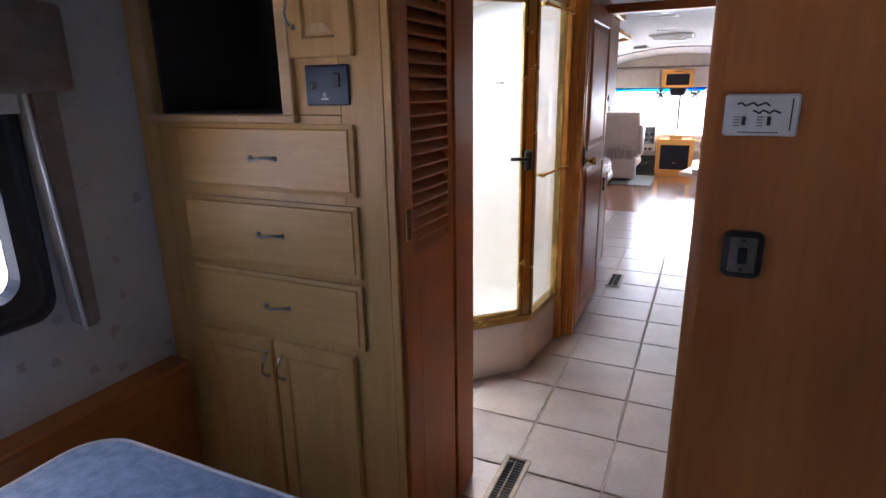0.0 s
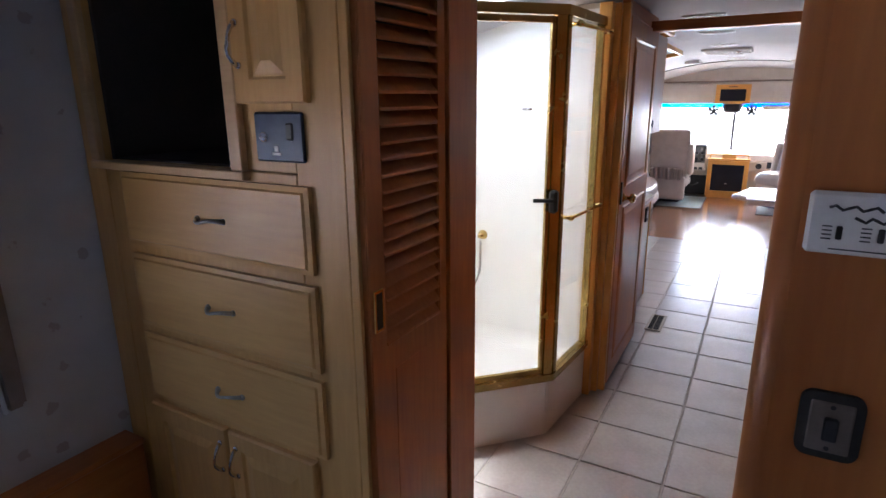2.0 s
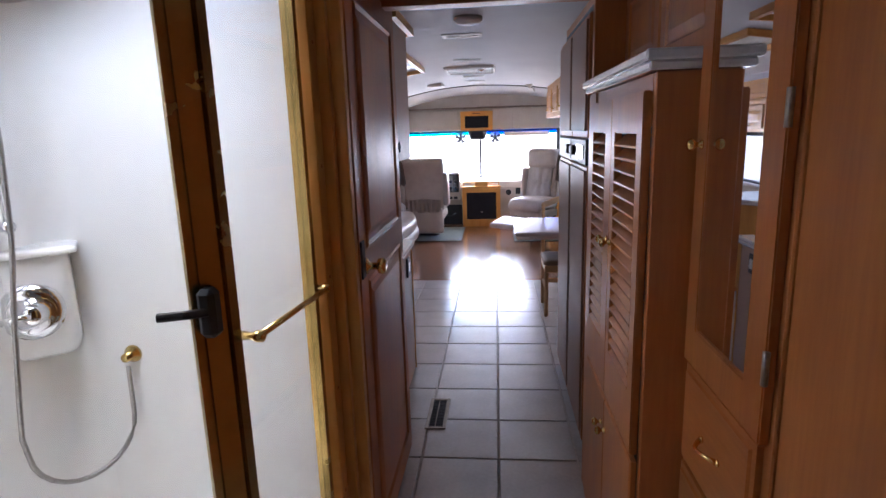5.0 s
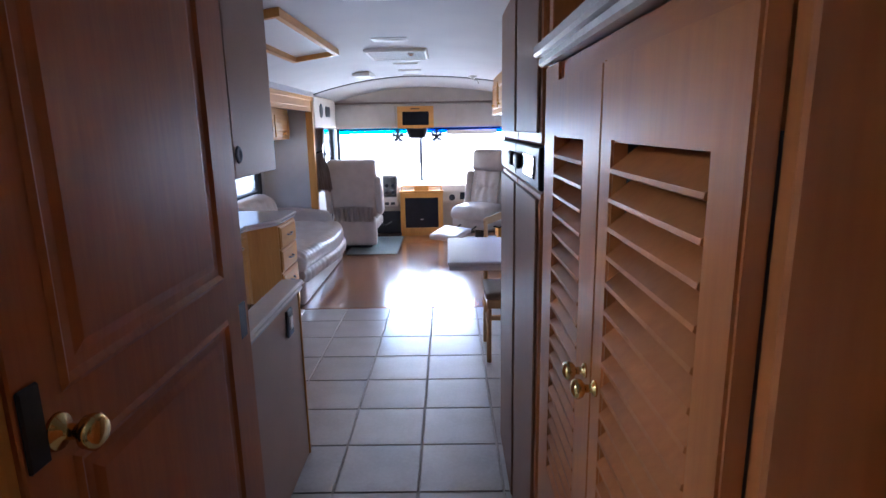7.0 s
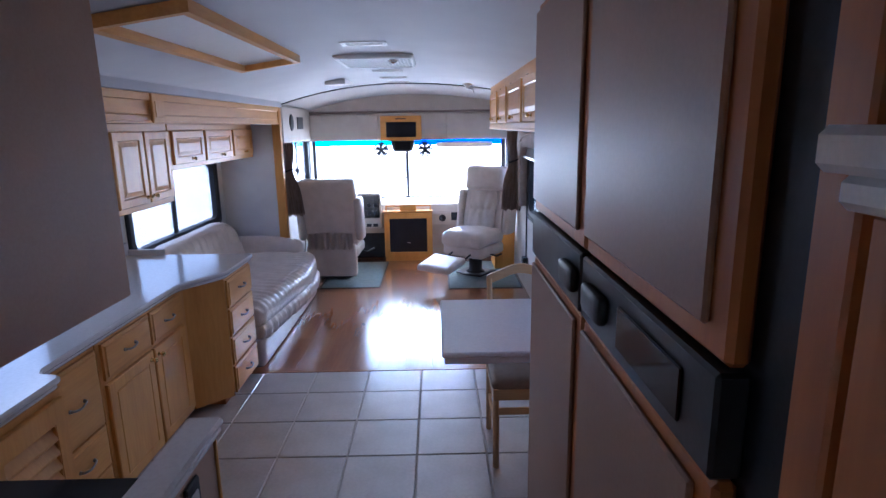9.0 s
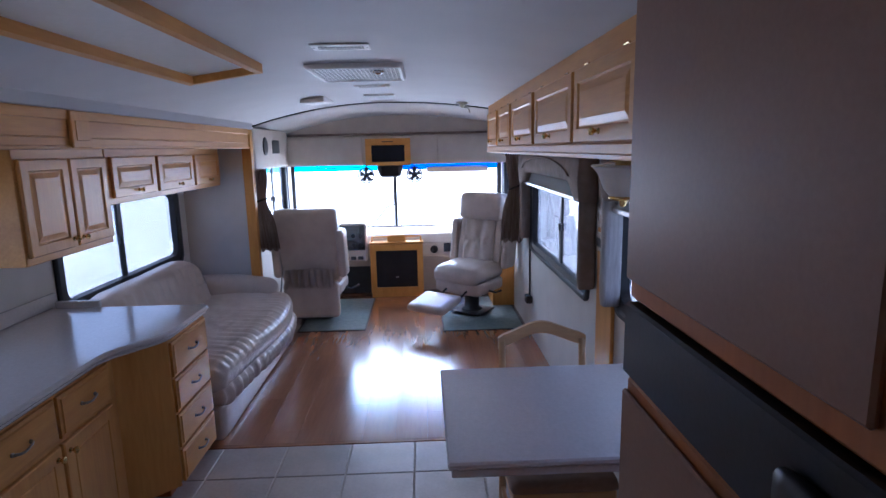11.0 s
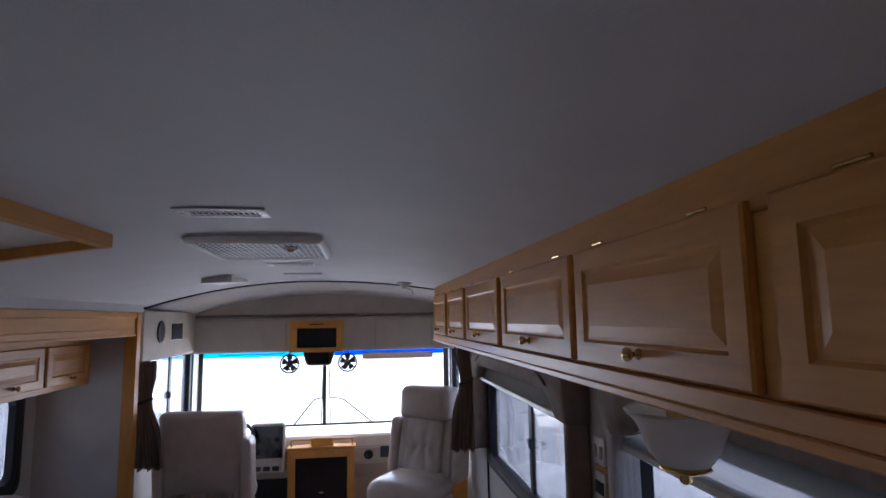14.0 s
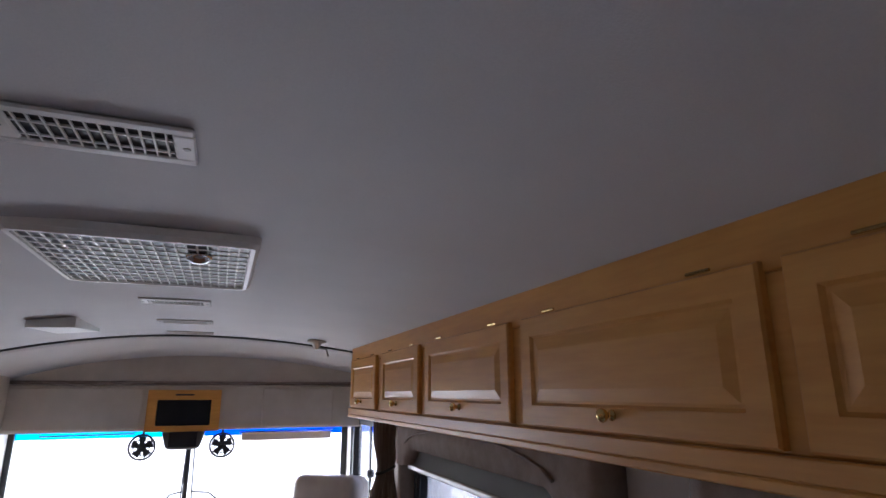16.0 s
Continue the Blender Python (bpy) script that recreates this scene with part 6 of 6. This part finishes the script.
ch = dining_chair()
ch.matrix_basis = pose(0.335, 6.17, 0.001, 0, 0, 180)

lm = thing("hanging_lamp", (0.525, 6.03, 1.62), "unlit lamp with a frosted bell shade and brass fittings", "lamp")
bm = bmesh.new()
lathe(bm, (0.525, 6.03, 1.628), (0, 0, -1), [(0, 0.05), (0.008, 0.05), (0.014, 0.03), (0.05, 0.028), (0.055, 0.02)], 18)
part("fitting", bm, brass_mat, lm, "brass fitting", True)
bm = bmesh.new()
prof = [(1.603, 0.110), (1.596, 0.102), (1.58, 0.088), (1.555, 0.077), (1.525, 0.066), (1.503, 0.048), (1.495, 0.02)]
inner = [(z_ + 0.004, max(r - 0.005, 0.001)) for z_, r in prof[::-1]]
seg = 28
loops = [[bm.verts.new((0.525 + r * math.cos(k * math.tau / seg), 6.03 + r * math.sin(k * math.tau / seg), z_)) for k in range(seg)] for z_, r in prof + inner]
for A, B in zip(loops, loops[1:] + loops[:1]):
    for k in range(seg):
        bm.faces.new((A[k], A[(k + 1) % seg], B[(k + 1) % seg], B[k]))
part("shade", bm, frost_mat, lm, "white frosted glass shade", True)
bm = bmesh.new()
lathe(bm, (0.525, 6.03, 1.50), (0, 0, -1), [(0, 0.045), (0.006, 0.05), (0.014, 0.03), (0.018, 0.012), (0.03, 0.012), (0.036, 0.006)], 16)
part("finial", bm, brass_mat, lm, "brass finial", True)


# ---- fabric round the side windows ----
def lambrequin(y0, y1, z_top, z_val, z_low, side0, side1, label, cloth=fabric_mat):
    t = thing("window_valance", (0.72, (y0 + y1) / 2, z_top), label, "valance", "fabric window valances")
    bm = bmesh.new()
    n = 40
    loops = []
    for i in range(n + 1):
        y = y0 + (y1 - y0) * i / n
        e = abs(2 * i / n - 1)
        zb = z_val - (0.10 if e > 0.86 else 0.10 * max(0, (e - 0.72) / 0.14))
        loops.append([bm.verts.new(v) for v in ((0.69, y, z_top), (0.678, y, (z_top + zb) / 2), (0.69, y, zb), (0.785, y, zb), (0.785, y, z_top))])
    for A, B in zip(loops, loops[1:]):
        for k in range(5):
            bm.faces.new((A[k], A[(k + 1) % 5], B[(k + 1) % 5], B[k]))
    bm.faces.new(loops[0])
    bm.faces.new(loops[-1])
    part("top_board", bm, fabric_mat, t, "padded fabric pelmet", True)
    for a, b in (side0, side1):
        if b - a > 0.01:
            bm = bmesh.new()
            pillow(bm, 0.69, 0.787, a, b, z_low, z_val, 0.02, 8, lambda p, u: p + Vector((0.004 * noise.noise(p * 12), 0, 0)))
            part("side_board", bm, cloth, t, "padded fabric side", True)
    return t


lambrequin(5.10, 6.79, 1.625, 1.515, 0.90, (6.725, 6.785), (0, 0), "grey-brown padded fabric valance over the table window", lace_mat)
lambrequin(7.13, 9.04, 1.625, 1.47, 0.88, (7.137, 7.19), (8.97, 9.033), "grey-brown padded fabric valance over the front side window")


def pleated(y0, y1, z0, z1, label):
    t = thing("pleated_blind", (0.75, (y0 + y1) / 2, z0), label, "blind", "pleated blinds")
    n = 8
    bm = bmesh.new()
    L, R = [], []
    for k in range(n * 2 + 1):
        z = z0 + 0.03 + (z1 - z0 - 0.03) * k / (n * 2)
        x = 0.745 + (0.012 if k % 2 else -0.012)
        L.append(bm.verts.new((x, y0, z)))
        R.append(bm.verts.new((x, y1, z)))
    for k in range(n * 2):
        bm.faces.new((L[k], L[k + 1], R[k + 1], R[k]))
    bmesh.ops.solidify(bm, geom=bm.faces[:], thickness=0.003)
    part("pleats", bm, sheer_mat, t, "folded fabric pleats")
    part("bottom_rail", boxes((0.725, 0.765, y0, y1, z0, z0 + 0.028), c=0.006), mottled("rail_paint", (0.50, 0.48, 0.44), (0.58, 0.56, 0.52), 15, 0.25), t, "glossy pale rail")


pleated(5.12, 6.80, 1.36, 1.515, "folded pale pleated blind over the table window")
pleated(7.22, 8.95, 1.35, 1.46, "folded pale pleated blind over the front side window")


def curtain(y, x0, x1, z0, z1, tie, lean, label):
    """A gathered curtain that hangs across the cab's side, tied in and flaring below the tie."""
    xc = (x0 + x1) / 2
    t = thing("curtain", (xc, y, z0), label, "curtain", "striped cab curtains")
    n, m = 60, 22
    bm = bmesh.new()
    rows3 = []
    for j in range(m + 1):
        v = j / m
        z = z0 + (z1 - z0) * v
        pinch = 1 - 0.5 * math.exp(-((v - tie) / 0.17) ** 2) - 0.18 * max(0, v - tie)
        mid = xc + lean * (v - 0.3) * 0.12
        rows3.append([bm.verts.new((mid + (x0 - xc + (x1 - x0) * i / n) * pinch, y + 0.026 * math.sin(i * 0.95 + 0.6 * math.sin(v * 3 + i)) * (0.5 + 0.5 * pinch), z + 0.012 * math.sin(i * 0.35) * (v < 0.02))) for i in range(n + 1)])
    for A, B in zip(rows3, rows3[1:]):
        for i in range(n):
            bm.faces.new((A[i], A[i + 1], B[i + 1], B[i]))
    bmesh.ops.solidify(bm, geom=bm.faces[:], thickness=0.003)
    part("cloth", bm, curtain_mat, t, "pleated brown striped cloth", True)
    bm = bmesh.new()
    zt, hw = z0 + (z1 - z0) * tie, (x1 - x0) / 2 * 0.54
    mid = xc + lean * (tie - 0.3) * 0.12
    tube(bm, [(mid + hw * math.sin(a * math.tau / 16), y + 0.034 * math.cos(a * math.tau / 16), zt + 0.02 * math.sin(a * math.tau / 16)) for a in range(16)], 0.009, 6, closed=True)
    part("tieback", bm, wire_mat, t, "dark tieback")


curtain(9.27, -1.69, -1.49, 0.78, 1.52, 0.62, -0.6, "gathered brown striped curtain beside the driver")
curtain(9.27, 0.57, 0.775, 0.80, 1.62, 0.62, 0.4, "gathered brown striped curtain beside the passenger seat")

bm = bmesh.new()
tube(bm, [(0.674, 7.34 + 1.5 * k / 20, 1.50 + 0.095 * math.sin(k / 20 * math.pi) ** 0.6) for k in range(21)], 0.006, 6)
vl = [o for o in bpy.data.objects if o.name.startswith("window_valance") and o.location.y > 7.5][0]
part("piping", bm, fabric_mat, vl, "arched piping", True)
sbelt = thing("seat_belt", (-1.60, 9.45, 0.02), "black seat belt hanging beside the driver's seat", "seat belt")
bm = bmesh.new()
pts = [(-1.655, 9.50, 1.30), (-1.63, 9.50, 1.05), (-1.58, 9.55, 0.75), (-1.56, 9.60, 0.45), (-1.60, 9.62, 0.20), (-1.66, 9.60, 0.03)]
loops = [[bm.verts.new((x + dx, y + dy, z)) for dx, dy in ((0, -0.022), (0.003, -0.022), (0.003, 0.022), (0, 0.022))] for x, y, z in pts]
for A, B in zip(loops, loops[1:]):
    for k in range(4):
        bm.faces.new((A[k], A[(k + 1) % 4], B[(k + 1) % 4], B[k]))
part("strap", bm, wire_mat, sbelt, "black webbing")
part("anchor", boxes((-1.69, -1.645, 9.47, 9.53, 1.29, 1.36), c=0.008), black_mat, sbelt, "black anchor cover")

# ---- small things on the right wall ----
wpst = structure("trim_wall_post", boxes((0.768, 0.789, 6.82, 7.06, 0.0, 1.245)), wood_z, "light wood strip on the wall between the windows")
for z, n, lab in ((1.30, 2, "white switch plate on the wood strip"), (1.175, 3, "brown and white switch plate on the wood strip")):
    t = thing("switch_plate", (0.766, 7.0, z), lab, "light switch", "wall switches")
    part("plate", boxes((0.758, 0.768, 6.955, 7.045, z - 0.05, z + 0.05), c=0.004), white_mat, t, "cream plate")
    for k in range(n):
        y = 6.975 + 0.05 * k / max(1, n - 1)
        part("rocker", boxes((0.752, 0.759, y - 0.009, y + 0.009, z - 0.025, z + 0.02), c=0.002), black_mat if n == 3 else beige_mat, t, "rocker")
bm = bmesh.new()
tube(bm, [(0.775, 8.98, 1.30), (0.775, 8.98, 0.36)], 0.008, 8)
t = solid("cable", bm, wire_mat, (0.775, 8.98, 0.36), "black cable down the wall", "cable")
solid("wall_box", boxes((0.735, 0.789, 8.92, 9.02, 0.30, 0.37), c=0.008), black_mat, (0.76, 8.97, 0.30), "small black box low on the wall", "box")
sb = thing("side_box", (0.66, 9.98, 0), "light wood box with black cup holders beside the passenger seat", "box")
part("body", boxes((0.56, 0.787, 9.9, 10.35, 0.014, 0.52)), wood_z, sb)
part("cup_holder", boxes((0.58, 0.77, 9.92, 10.1, 0.521, 0.56), c=0.015), black_mat, sb, "black cup holder")

# ---- floor pieces ----
floor = bpy.data.objects["floor"]
P_ = 0.362


def piece_mesh(name, w, l, z0, z1, c, material):
    bm = cbox(bmesh.new(), -w / 2, w / 2, -l / 2, l / 2, z0, z1, c)
    me = bpy.data.meshes.new(name)
    bm.to_mesh(me)
    bm.free()
    me.materials.append(material)
    return me


def lay(name, me, x, y):
    ob = new(name, me)
    ob.parent = floor
    ob.location = (x, y, 0)


full = piece_mesh("tile", P_ - 0.008, P_ - 0.008, -0.004, 0.003, 0.003, tile_mat)
strip_ = piece_mesh("tile", P_ - 0.008, 7.162 - (6.13 + 2 * P_) - 0.004, -0.004, 0.003, 0.003, tile_mat)
jx, jy = -0.235, 6.13
for i in range(-5, 3):
    for j in range(-13, 3):
        x0, y0 = jx + i * P_, jy + j * P_
        if x0 + P_ > 0.80:
            continue
        if y0 < 4.0 and not (-0.99 < x0 < 0.3 or (i == -3 and y0 < 3.0)):
            continue
        if y0 < 1.4:
            continue
        if j == 2:
            lay("tile", strip_, x0 + P_ / 2, (y0 + 7.162) / 2)
        else:
            lay("tile", full, x0 + P_ / 2, y0 + P_ / 2)
W_, L_ = 0.193, 1.28
pm = piece_mesh("plank", W_ - 0.0005, L_ - 0.0006, -0.004, 0.0045, 0.0003, plank_mat)
for i in range(-9, 7):
    off = (0.37 * i) % 1.0 * L_
    for j in range(-1, 4):
        y0 = 7.19 + j * L_ - off
        x = -0.45 + i * W_
        a, b = max(y0, 7.192), min(y0 + L_, 10.95)
        if b - a < 0.05 or x < -2.2 or x > 0.78:
            continue
        if b - a > L_ - 0.01:
            lay("plank", pm, x, y0 + L_ / 2)
        else:
            lay("plank", piece_mesh("plank", W_ - 0.0005, b - a - 0.0006, -0.004, 0.0045, 0.0003, plank_mat), x, (a + b) / 2)
